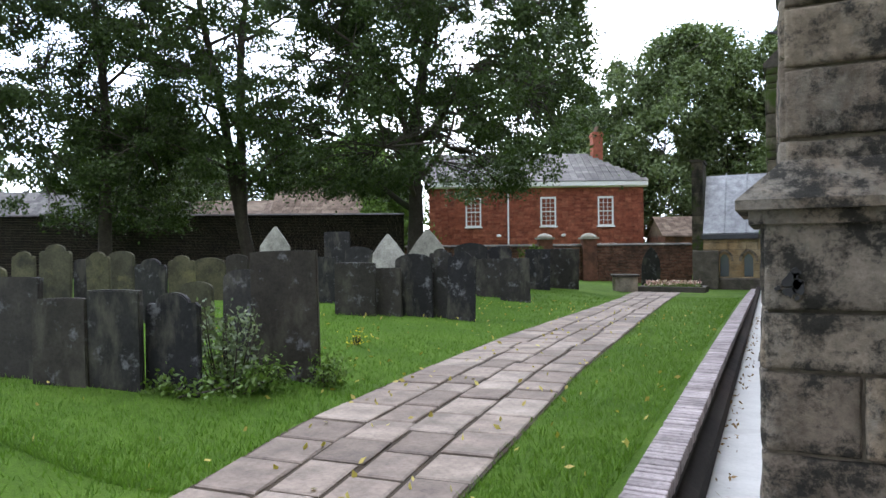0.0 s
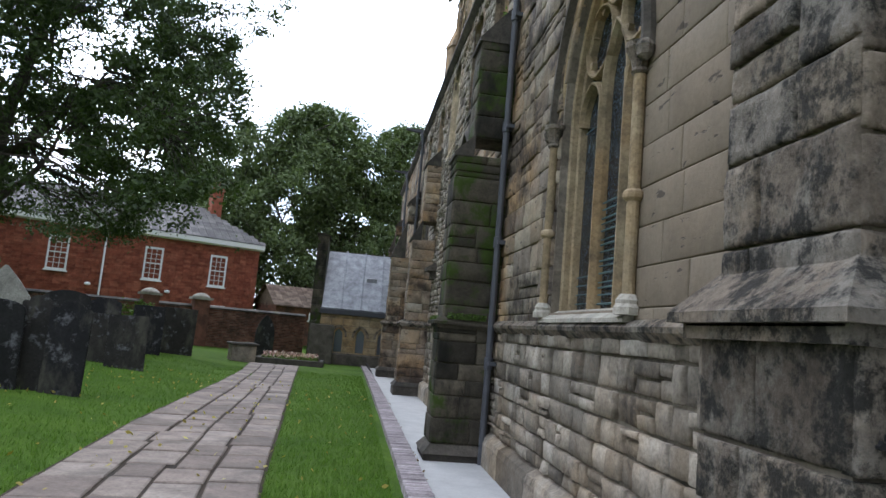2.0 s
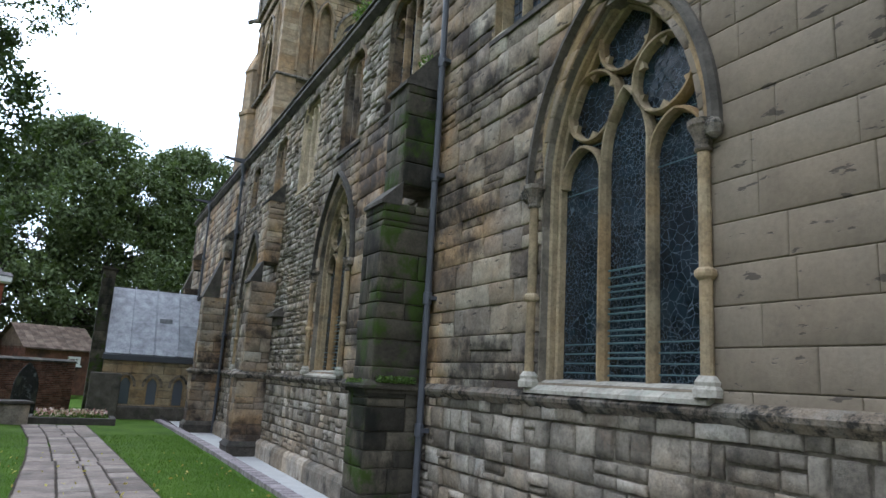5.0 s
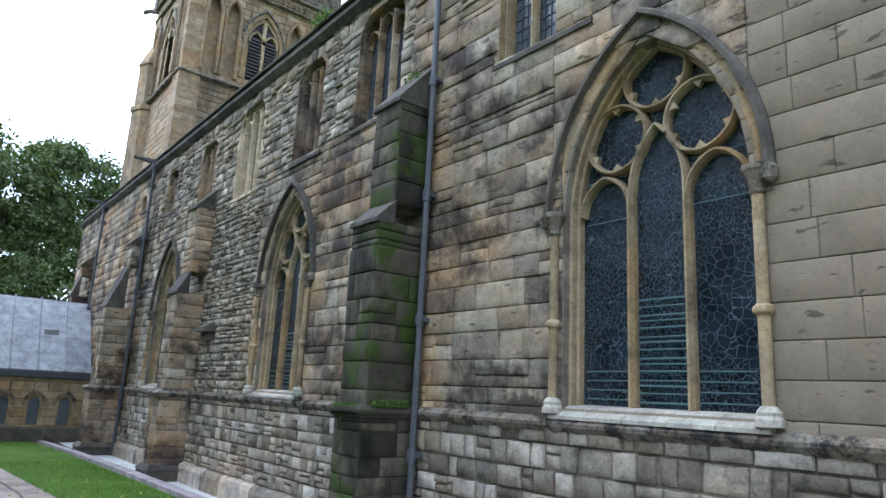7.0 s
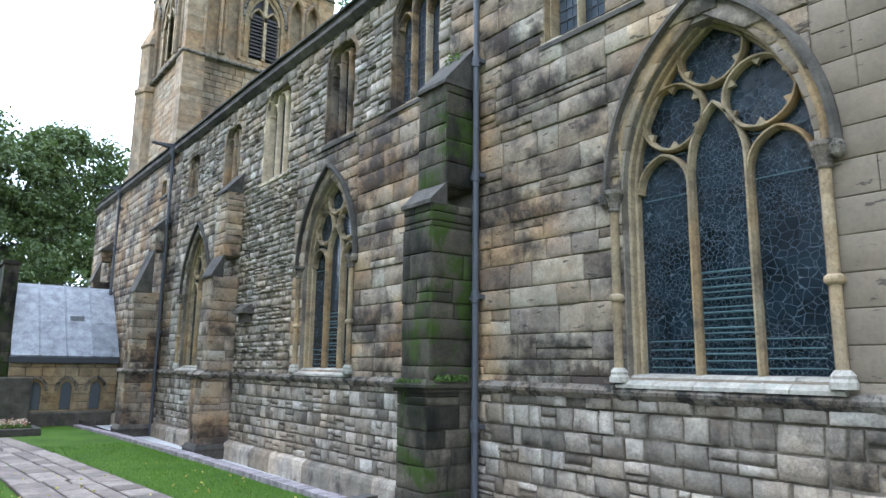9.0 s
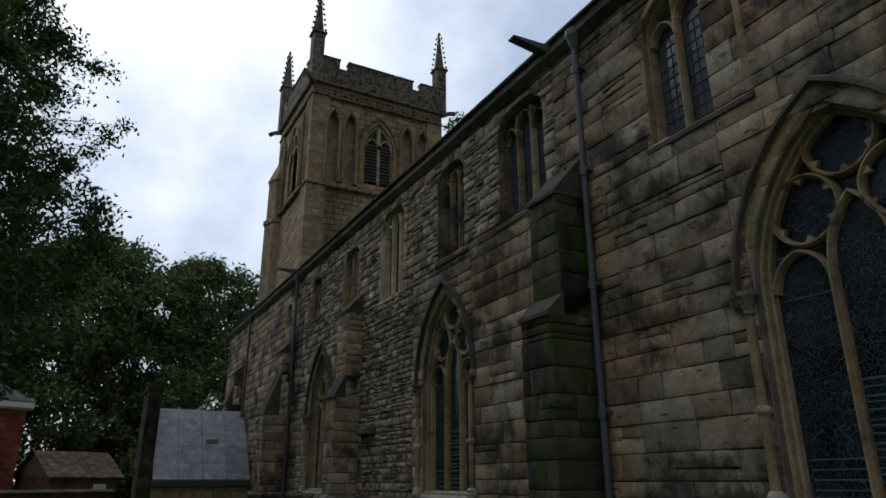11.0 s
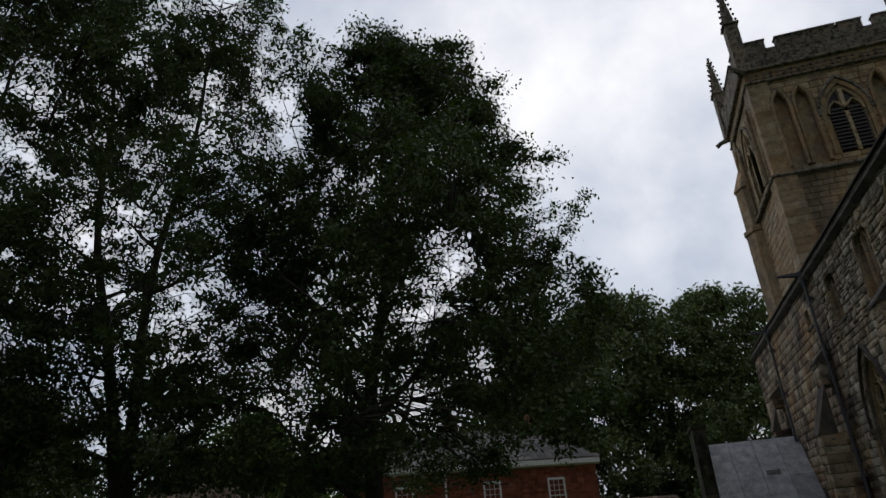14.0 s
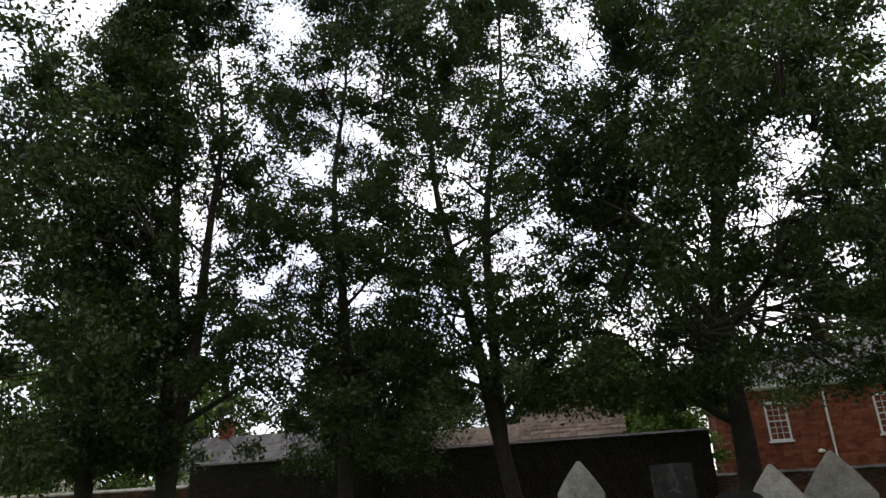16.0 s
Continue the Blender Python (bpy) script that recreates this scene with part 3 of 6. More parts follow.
def build_church():
    rng = random.Random(5)
    church = thing("church", "large weathered sandstone parish church with traceried windows and buttresses", "church", kind="structure")
    # solid wall behind the stones, with its openings
    core = courses(-14, CH_END, TRENCH - 0.1, PARAPET, (0.24, 0.26), (90, 91), 0.0, HOLES, rng, BREAKS)
    vs, fs = [], []
    for q in core:
        k = len(vs)
        for d in (-0.75, -0.018):
            vs += [at_wall(u, z, d) for u, z in q]
        fs += [(k, k + 1, k + 2, k + 3), (k + 7, k + 6, k + 5, k + 4)] + [(k + i, k + 4 + i, k + 4 + (i + 1) % 4, k + (i + 1) % 4) for i in range(4)]
    part("wall_core", (vs, fs), M_MORTAR, church, "recessed mortar joints")
    # inside dark: back wall, end wall and roof close the building
    bm = bmesh.new()
    box(bm, WALL_X + 0.74, 14, -14, -13.6, TRENCH, PARAPET)
    box(bm, WALL_X + 0.74, 14, CH_END - 0.4, CH_END, TRENCH, PARAPET)
    box(bm, 13.6, 14, -13.6, CH_END - 0.4, TRENCH, PARAPET)
    box(bm, WALL_X + 0.3, 14, -14, CH_END, PARAPET - 0.5, PARAPET - 0.25)
    part("inner_shell", bm, M_DARKSTONE, church)
    return church


church = build_church()


def wall_stones(rng, u0, u1, z0, z1, hs, ls, gap, material, name, proud=(0.0, 0.02), cham=0.012, place=at_wall, holes=HOLES, parent=None, split=0.0, cell=0.14, amp=0.008):
    pieces = courses(u0, u1, z0, z1, hs, ls, gap, holes, rng, BREAKS, split)
    ob = part(name, stone_mesh(pieces, place, rng, proud, 0.05, cham, cell, amp), material, parent or church, smooth=True)
    ob["kind"] = "stuff"
    return ob


RNG = random.Random(11)

# ---- church: stonework by stretch of wall ----
wall_stones(RNG, -14, 4.0, TRENCH, STRING, (0.14, 0.3), (0.25, 0.6), 0.012, M_SOOTY, "wall_stones")
wall_stones(RNG, -14, 4.0, STRING, CORNICE, (0.26, 0.4), (0.4, 0.9), 0.01, M_SOOTY, "wall_stones")
wall_stones(RNG, 4.0, 6.72, 4.9, CORNICE, (0.31, 0.36), (0.4, 1.2), 0.005, M_ASHLAR, "wall_stones", (0.0, 0.006), 0.006, amp=0.004)
wall_stones(RNG, 6.72, 9.2, 4.9, CORNICE, (0.26, 0.4), (0.4, 1.0), 0.006, M_BROWN, "wall_stones", (0.0, 0.025), 0.009, cell=0.09, amp=0.014)
wall_stones(RNG, 9.2, 12.4, 4.9, CORNICE, (0.2, 0.42), (0.3, 1.0), 0.006, M_BROWN, "wall_stones", (0.0, 0.03), 0.011, split=0.16, cell=0.08, amp=0.02)
wall_stones(RNG, 12.4, 15.3, STRING, 6.72, (0.22, 0.4), (0.35, 1.0), 0.006, M_BROWN, "wall_stones", (0.0, 0.03), 0.01, split=0.1, cell=0.1, amp=0.016)
wall_stones(RNG, 15.3, 18.0, STRING, 6.72, (0.2, 0.32), (0.3, 0.6), 0.012, M_BROWN, "wall_stones", (0.0, 0.025))
wall_stones(RNG, 18.0, 21.2, STRING, 6.72, (0.12, 0.22), (0.12, 0.32), 0.016, M_RUBBLE, "wall_stones", (0.0, 0.05), 0.025, split=0.35, cell=0.09, amp=0.02)
wall_stones(RNG, 21.2, 26.8, STRING, 6.72, (0.16, 0.3), (0.25, 0.6), 0.014, M_RUBBLE, "wall_stones", (0.0, 0.03))
wall_stones(RNG, 26.8, CH_END, STRING, CORNICE, (0.26, 0.36), (0.4, 0.9), 0.01, M_BROWN, "wall_stones", (0.0, 0.015))
wall_stones(RNG, 12.4, 26.8, 6.72, CORNICE, (0.15, 0.28), (0.16, 0.4), 0.016, M_RUBBLE, "wall_stones", (0.0, 0.05), 0.02, split=0.3, amp=0.016)
wall_stones(RNG, 12.4, CH_END, TRENCH, STRING, (0.16, 0.3), (0.16, 0.42), 0.016, M_RUBBLE, "wall_stones", (0.0, 0.035), 0.018, split=0.3, amp=0.016)
wall_stones(RNG, -14, CH_END, CORNICE + 0.12, PARAPET, (0.22, 0.26), (0.7, 1.2), 0.01, M_DARKSTONE, "parapet_stones", (0.0, 0.012))


def run_moulding(name, profile, u0, u1, z, material, label, step=1.4, parent=None, x=WALL_X, gap=0.005):
    """Moulded course in lengths, profile (out, up)."""
    bm = bmesh.new()
    rng = random.Random(int(u0 * 10) + 3)
    u = u0
    while u < u1 - 0.05:
        v = min(u + step * rng.uniform(0.7, 1.3), u1)
        dz, do = rng.uniform(-0.006, 0.006), rng.uniform(-0.006, 0.006)
        prism(bm, [(x - o - do, z + h + dz) for o, h in profile], "y", u + gap / 2, v - gap / 2)
        u = v
    return part(name, bm, material, parent or church, label)


STR_PROFILE = [(-0.05, -0.09), (0.03, -0.09), (0.10, -0.02), (0.11, 0.02), (0.05, 0.07), (-0.05, 0.11)]
for a, b in ((-14, 3.15), (4.05, 11.68), (12.52, 21.2), (21.95, 27.7), (28.55, 39)):
    run_moulding("string_course", STR_PROFILE, a, b, STRING, M_SOOTY, "weathered projecting string course")
    run_moulding("plinth", [(-0.05, -0.62), (0.13, -0.62), (0.13, -0.08), (0.10, 0.0), (-0.05, 0.09)], a, b, 0.02, M_RUBBLE, "chamfered plinth course")
run_moulding("cornice", [(-0.05, -0.14), (0.05, -0.14), (0.17, -0.02), (0.17, 0.06), (0.05, 0.12), (-0.05, 0.12)], -14, CH_END, CORNICE, M_DARKSTONE, "blackened moulded cornice")
run_moulding("coping", [(-0.4, 0.0), (0.07, 0.0), (0.07, 0.05), (-0.1, 0.12), (-0.4, 0.08)], -14, CH_END, PARAPET, M_DARKSTONE, "blackened parapet coping")


# ---- buttresses ----
def buttress(y0, y1, stages, material, label, plinth=True, cap=M_DARKSTONE, top_slope=0.9, hs=(0.22, 0.42), cell=0.08, rough=0.5, inset=0.0):
    """Stepped buttress: stages of (x front, z bottom, z top); sloped offsets between them."""
    rng = random.Random(int(y0 * 7))
    ob = thing("buttress", label, "buttress", (0, 0, 0), kind="structure")
    bm = bmesh.new()
    for x, a, b in stages:
        ins = inset if a > TRENCH else 0.0
        box(bm, x + 0.02, WALL_X + 0.02, y0 + ins + 0.02, y1 - 0.02, a, b)
    part("core", bm, M_MORTAR, ob)
    def put(q, place):
        vs, fs = [], []
        rough_stone(vs, fs, q, place, rng, (0.0, 0.022), 0.05, cell, 0.012 * rough, 0.016 * rough, 0.007 * rough)
        part("stone", (vs, fs), material, ob, smooth=True)
    for x, a, b in stages:
        ins = inset if a > TRENCH else 0.0
        state = rng.getstate()
        for q in courses(y0 + ins, y1, a, b, hs, (0.3, 0.6), 0.008, (), rng, (), 0.1):
            put(q, lambda u, z, o, x=x: (x - o, u, z))
        for face, sgn in ((y0 + ins, 1), (y1, -1)):
            rng.setstate(state)
            for q in courses(x, WALL_X, a, b, hs, (0.35, 0.7), 0.008, (), rng, (), 0.1):
                put(q, lambda u, z, o, face=face, sgn=sgn: (u, face - sgn * o, z))
    # sloped weatherings
    for i, (x, a, b) in enumerate(stages):
        nx = stages[i + 1][0] if i + 1 < len(stages) else WALL_X
        up = stages[i + 1][1] - b if i + 1 < len(stages) else top_slope
        if nx - x > 0.03:
            bm = bmesh.new()
            prism(bm, [(x - 0.05, b - 0.03), (x - 0.05, b + 0.03), (nx + 0.01, b + max(up, 0.02) + 0.04), (nx + 0.01, b - 0.03)], "y", y0 - 0.03, y1 + 0.03)
            part("weathering", bm, cap, ob, "sloping stone weathering")
    return ob


def string_round(ob, x, y0, y1, z, material, out=0.09, slope=0.1, back=0.0):
    """String course returned round a buttress."""
    bm = bmesh.new()
    box(bm, x - out, WALL_X, y0 - out, y1 + out, z - 0.02, z + 0.02)
    box(bm, x - out * 0.5, WALL_X, y0 - out * 0.5, y1 + out * 0.5, z - 0.08, z - 0.021)
    for (xa, ya, yb, za, zb) in ((x, y0, y1, z + 0.021, z + slope),):
        lo = [(xa - out, ya - out), (WALL_X, ya - out), (WALL_X, yb + out), (xa - out, yb + out)]
        hi = [(xa + back, ya + back), (WALL_X, ya + back), (WALL_X, yb), (xa + back, yb)]
        a = [bm.verts.new((*p, za)) for p in lo]
        b = [bm.verts.new((*p, zb)) for p in hi]
        bm.faces.new(a[::-1]), bm.faces.new(b)
        for i in range(4):
            bm.faces.new((a[i], a[(i + 1) % 4], b[(i + 1) % 4], b[i]))
    part("string_course", bm, material, ob, "projecting moulded string course")


def foot_plinth(ob, x, y0, y1, material, top=-0.05, out=0.09):
    bm = bmesh.new()
    box(bm, x - out, WALL_X, y0 - out, y1 + out, TRENCH, top - 0.08)
    lo = [(x - out - 0.03, y0 - out - 0.03), (WALL_X, y0 - out - 0.03), (WALL_X, y1 + out + 0.03), (x - out - 0.03, y1 + out + 0.03)]
    hi = [(x, y0), (WALL_X, y0), (WALL_X, y1), (x, y1)]
    a, b = [bm.verts.new((*p, top - 0.079)) for p in lo], [bm.verts.new((*p, top + 0.06)) for p in hi]
    bm.faces.new(a[::-1]), bm.faces.new(b)
    for i in range(4):
        bm.faces.new((a[i], a[(i + 1) % 4], b[(i + 1) % 4], b[i]))
    part("plinth", bm, material, ob, "moulded plinth")


b1 = buttress(3.2, 4.05, [(-0.04, TRENCH, STRING), (0.05, STRING, 5.2), (0.3, 5.5, 7.6)], M_SOOTY, "heavy buttress of crumbling soot-stained sandstone", hs=(0.22, 0.4), cell=0.03, rough=0.8, inset=0.09)
string_round(b1, -0.04, 3.2, 4.05, STRING, M_SOOTY, 0.1, 0.2, 0.085)
# decay pits: flat black pieces on the face give the dark of the hollows
blot = random.Random(2)
for cx, cz, size in ((0.075, 1.36, 0.042), (0.1, 1.335, 0.03), (0.062, 1.315, 0.024), (0.085, 1.395, 0.022), (0.02, 1.33, 0.014), (0.09, 1.29, 0.012)):
    bm = bmesh.new()
    prism(bm, [(cx + size * blot.uniform(0.45, 1.15) * math.cos(k * 0.45), cz + size * blot.uniform(0.5, 1.3) * math.sin(k * 0.45)) for k in range(14)], "y", 3.155, 3.17)
    part("decay_pit", bm, M_BLACK, b1, "small black decay pit in the stone")
b2 = buttress(11.75, 12.45, [(-0.1, TRENCH, STRING), (-0.05, STRING, 4.36), (0.2, 4.66, 6.3)], M_MOSSY, "tall stepped buttress green with moss", top_slope=0.75, cell=0.06, rough=0.55)
string_round(b2, -0.1, 11.75, 12.45, STRING, M_MOSSY, 0.1)
foot_plinth(b2, -0.1, 11.75, 12.45, M_DARKSTONE, -0.2)
b3 = buttress(21.2, 21.95, [(0.02, TRENCH, STRING), (0.12, STRING + 0.1, 4.2), (0.36, 4.75, 6.5)], M_BROWN, "stepped sandstone buttress between windows", top_slope=0.55)
string_round(b3, 0.02, 21.2, 21.95, STRING, M_SOOTY, 0.1)
foot_plinth(b3, 0.02, 21.2, 21.95, M_DARKSTONE)
b4 = buttress(27.75, 28.5, [(-0.2, TRENCH, STRING), (-0.1, STRING, 4.3), (0.38, 5.75, 6.5)], M_BROWN, "stepped sandstone buttress with long steep offsets", top_slope=0.5)
string_round(b4, -0.2, 27.75, 28.5, STRING, M_SOOTY, 0.1)
foot_plinth(b4, -0.2, 27.75, 28.5, M_DARKSTONE)
b5 = buttress(36.0, 36.6, [(0.15, TRENCH, 5.4), (0.4, 6.3, 6.8)], M_BROWN, "slim sandstone buttress near the lead roof", top_slope=0.4)


# ---- windows ----
def ring_path(cy, cz, r, n=28):
    return [(cy + r * math.cos(2 * math.pi * i / n), cz + r * math.sin(2 * math.pi * i / n)) for i in range(n)]


BAR = [(-0.03, -0.08), (-0.03, 0.0), (-0.011, 0.055), (0.011, 0.055), (0.03, 0.0), (0.03, -0.08)]


def big_window(c, w, z0, spring, apex, label):
    win = thing("traceried_window", label, "window", (WALL_X, c, 0), group="aisle windows", kind="structure")

    def p(name, bm, m, label="", parent=win):
        return part(name, bm, m, parent, label)
    path = arch_path(0, w, z0, spring, apex, 16)
    # moulded orders stepping back into the wall
    for grow, out, wid in ((0.1, 0.012, 0.13), (0.045, -0.05, 0.05), (0.0, -0.11, 0.06), (-0.045, -0.2, 0.05)):
        bm = bmesh.new()
        h = wid / 2
        foot = spring - 0.01 if grow > 0.08 else z0
        sweep(bm, arch_path(0, w + grow, foot, spring, apex + grow * 1.25, 18), [(-h, out - 0.3), (-h, out - h * 0.6), (-h * 0.7, out - 0.01), (-h * 0.2, out), (h * 0.4, out - 0.004), (h * 0.9, out - 0.02), (h, out - h * 0.7), (h, out - 0.3)])
        p("arch_order", bm, M_DRESSED)
    # hood mould over the arch with carved stops
    bm = bmesh.new()
    sweep(bm, arch_path(0, w + 0.21, spring - 0.02, spring - 0.01, apex + 0.27, 18), [(-0.045, -0.03), (-0.045, 0.05), (-0.01, 0.1), (0.035, 0.1), (0.045, -0.03)])
    p("hood_mould", bm, M_DARKSTONE, "dark projecting hood mould")
    for s in (-1, 1):
        bm = bmesh.new()
        lathe(bm, [(0.02, -0.12), (0.07, -0.08), (0.085, 0.0), (0.06, 0.05), (0.03, 0.07)], 8, (-0.07, s * (w + 0.21), spring - 0.04))
        p("label_stop", bm, M_SOOTY, "carved stone label stop")
    # glass
    bm = bmesh.new()
    prism(bm, arch_path(0, w - 0.07, z0 + 0.02, spring, apex - 0.09, 14), "x", 0.3, 0.31)
    p("glass", bm, M_GLASS, "dark leaded stained glass")
    # lights
    iw = w - 0.095
    lw = iw * 2 / 3
    x0 = 0.23
    for i in (-1, 0, 1):
        cy = i * lw
        sp = spring + (0.0 if i else 0.16 * iw)
        ap = spring + (0.4 if i else 0.86) * iw
        bm = bmesh.new()
        sweep(bm, arch_path(cy, lw / 2 - 0.01, sp - 0.01, sp, ap, 10), BAR)
        for v in bm.verts:
            v.co.x += x0
        p("light_arch", bm, M_DRESSED)
    for s in (-1, 1):
        bm = bmesh.new()
        sweep(bm, [(s * lw / 2, z0), (s * lw / 2, spring + 0.2 * iw)], [(-0.034, -0.09), (-0.034, 0.0), (-0.012, 0.07), (0.012, 0.07), (0.034, 0.0), (0.034, -0.09)])
        for v in bm.verts:
            v.co.x += x0
        p("mullion", bm, M_DRESSED, "moulded stone mullion")
    # turquoise bars across the lights, put in for striped reflections in the glass
    for k in range(15):
        z = z0 + 0.1 + k * 0.075 + (0.02 if k % 3 else 0.0)
        bm = bmesh.new()
        hw = lw / 2 - 0.06
        tube(bm, [(0.255, -hw, z), (0.255, hw, z)], [0.008 if k % 2 else 0.011] * 2, 5)
        p("saddle_bar", bm, M_TURQ)
    for s in (-1, 1):
        for k in range(6):
            z = z0 + 0.12 + k * (0.1 if k < 4 else 0.5)
            bm = bmesh.new()
            tube(bm, [(0.255, s * lw - lw / 2 + 0.06, z), (0.255, s * lw + lw / 2 - 0.06, z)], [0.007] * 2, 5)
            p("saddle_bar", bm, M_TURQ)
    # three cusped circles in the head
    r = iw * 0.385
    rise_ = apex - spring
    lo_z = spring + rise_ * 0.45
    hi_z = spring + rise_ * 0.79
    for cy, cz in ((-iw * 0.505, lo_z), (iw * 0.505, lo_z), (0, hi_z)):
        bm = bmesh.new()
        sweep(bm, ring_path(cy, cz, r), BAR, True)
        for v in bm.verts:
            v.co.x += x0
        ring = p("tracery_circle", bm, M_DRESSED, "cusped tracery circle")
        bm = bmesh.new()
        for k in range(6):
            a = math.pi / 6 + k * math.pi / 3
            a0, a1 = a - 0.17, a + 0.17
            prism(bm, [(cy + r * 0.97 * math.cos(a0), cz + r * 0.97 * math.sin(a0)), (cy + r * 0.74 * math.cos(a), cz + r * 0.74 * math.sin(a)), (cy + r * 0.97 * math.cos(a1), cz + r * 0.97 * math.sin(a1))], "x", x0 - 0.02, x0 + 0.04)
        p("cusps", bm, M_DRESSED)
    # nook shafts with capitals, rings and bases
    for s in (-1, 1):
        y = s * (w + 0.09)
        bm = bmesh.new()
        lathe(bm, [(0.055, z0 + 0.1), (0.053, spring - 0.22)], 12, (-0.05, y, 0))
        shaft = p("shaft", bm, M_DRESSED, "slender round nook shaft")
        bm = bmesh.new()
        lathe(bm, [(0.065, -0.24), (0.08, -0.22), (0.07, -0.19), (0.085, -0.12), (0.12, -0.04), (0.135, -0.02), (0.135, 0.03)], 10, (-0.05, y, spring))
        part("capital", bm, M_SOOTY, shaft, "carved foliate capital")
        bm = bmesh.new()
        mid = z0 + (spring - z0) * 0.42
        lathe(bm, [(0.062, -0.05), (0.09, -0.025), (0.095, 0.0), (0.09, 0.025), (0.062, 0.05)], 10, (-0.05, y, mid))
        part("shaft_ring", bm, M_DRESSED, shaft)
        bm = bmesh.new()
        lathe(bm, [(0.12, -0.06), (0.12, 0.0), (0.1, 0.03), (0.105, 0.06), (0.07, 0.11)], 10, (-0.05, y, z0))
        part("base", bm, M_SILL, shaft)
    # sill of pale slabs
    bm = bmesh.new()
    n = 5
    for i in range(n):
        a, b = -w - 0.12 + (2 * w + 0.24) * i / n, -w - 0.12 + (2 * w + 0.24) * (i + 1) / n
        prism(bm, [(-0.1, z0 - 0.12), (0.32, z0 - 0.12), (0.32, z0 + 0.05), (0.1, z0 + 0.03), (-0.1, z0 - 0.08)], "y", a + 0.004, b - 0.004)
    p("sill", bm, M_SILL, "pale sloping stone sill")
    return win


big_window(*BIG[0], "three-light pointed window with leaded glass and pale tracery")
big_window(*BIG[1], "three-light pointed window beside rough rubble walling")
big_window(*BIG[2], "three-light pointed window partly behind a buttress")


def clere_window(c, w, z0, spring, apex, material, label):
    win = thing("clerestory_window", label, "window", (WALL_X, c, 0), group="clerestory windows", kind="structure")
    for grow, out, wid in ((0.055, 0.012, 0.12), (-0.02, -0.08, 0.05)):
        bm = bmesh.new()
        sweep(bm, arch_path(0, w + grow, z0, spring, apex + grow, 10), [(-wid / 2, out - 0.3), (-wid / 2, out - 0.03), (-wid / 2 + 0.03, out), (wid / 2, out), (wid / 2, out - 0.3)])
        part("arch_order", bm, material, win)
    bm = bmesh.new()
    prism(bm, arch_path(0, w - 0.08, z0 + 0.02, spring, apex - 0.08, 8), "x", 0.24, 0.25)
    clear = c < 14
    part("glass", bm, M_QUARRY if clear else M_GLASS, win, "clear leaded glass with the sky in it" if clear else "dark leaded glass")
    bm = bmesh.new()
    half = arch_half(w - 0.08, z0, spring, apex - 0.08)
    k = 1
    while z0 + 0.17 * k < apex - 0.15:
        z = z0 + 0.17 * k
        h = half(z)
        box(bm, 0.225, 0.239, -h, h, z - 0.007, z + 0.007)
        k += 1
    for k in range(-6, 7):
        u = k * w / 7 + 0.02
        if abs(u) < w - 0.1:
            box(bm, 0.227, 0.238, u - 0.006, u + 0.006, z0 + 0.03, spring)
    part("leading", bm, M_LEADDARK, win, "lead cames in a square grid")
    lw = (w - 0.06) * 2 / 3
    for s in (-1, 1):
        bm = bmesh.new()
        sweep(bm, [(s * lw / 2, z0), (s * lw / 2, apex - 0.16)], [(-0.028, -0.08), (-0.028, 0.0), (-0.012, 0.06), (0.012, 0.06), (0.028, 0.0), (0.028, -0.08)])
        for v in bm.verts:
            v.co.x += 0.14
        part("mullion", bm, material, win, "stone mullion")
    for i in (-1, 0, 1):
        bm = bmesh.new()
        top = spring - 0.1 + (0.2 if i == 0 else 0)
        sweep(bm, arch_path(i * lw, lw / 2 - 0.02, top - 0.01, top, top + lw * 0.6, 6), BAR)
        for v in bm.verts:
            v.co.x += 0.14
        part("light_arch", bm, material, win)
    bm = bmesh.new()
    prism(bm, [(-0.04, z0 - 0.12), (0.26, z0 - 0.12), (0.26, z0 + 0.08), (0.05, z0), (-0.04, z0 - 0.05)], "y", -w - 0.1, w + 0.1)
    part("sill", bm, M_NEWSTONE if material is M_NEWSTONE else M_DARKSTONE, win)
    return win


for i, row in enumerate(CLERE):
    clere_window(*row, M_NEWSTONE if i == 3 else M_BROWN if i else M_DRESSED, "restored three-light upper window in new cream stone" if i == 3 else "weathered three-light upper window with stone mullions")


# ---- rainwater pipes and spouts ----
def drainpipe(y, top, bottom, x, label):
    ob = thing("drainpipe", label, "drainpipe", (x, y, 0))
    bm = bmesh.new()
    tube(bm, [(0, 0, bottom), (0, 0, top)], [0.05, 0.05], 10)
    part("pipe", bm, M_PIPE, ob, smooth=False)
    z = bottom + 1.5
    while z < top - 0.5:
        bm = bmesh.new()
        lathe(bm, [(0.052, -0.09), (0.068, -0.085), (0.068, 0.085), (0.052, 0.09)], 10, (0, 0, z))
        box(bm, -0.02, 0.1, -0.11, 0.11, z - 0.03, z + 0.03)
        part("socket_clip", bm, M_PIPE, ob)
        z += 1.86
    bm = bmesh.new()
    lathe(bm, [(0.06, -0.25), (0.12, -0.05), (0.14, 0.0), (0.14, 0.12)], 8, (0, 0, top))
    part("hopper_head", bm, M_PIPE, ob)
    return ob


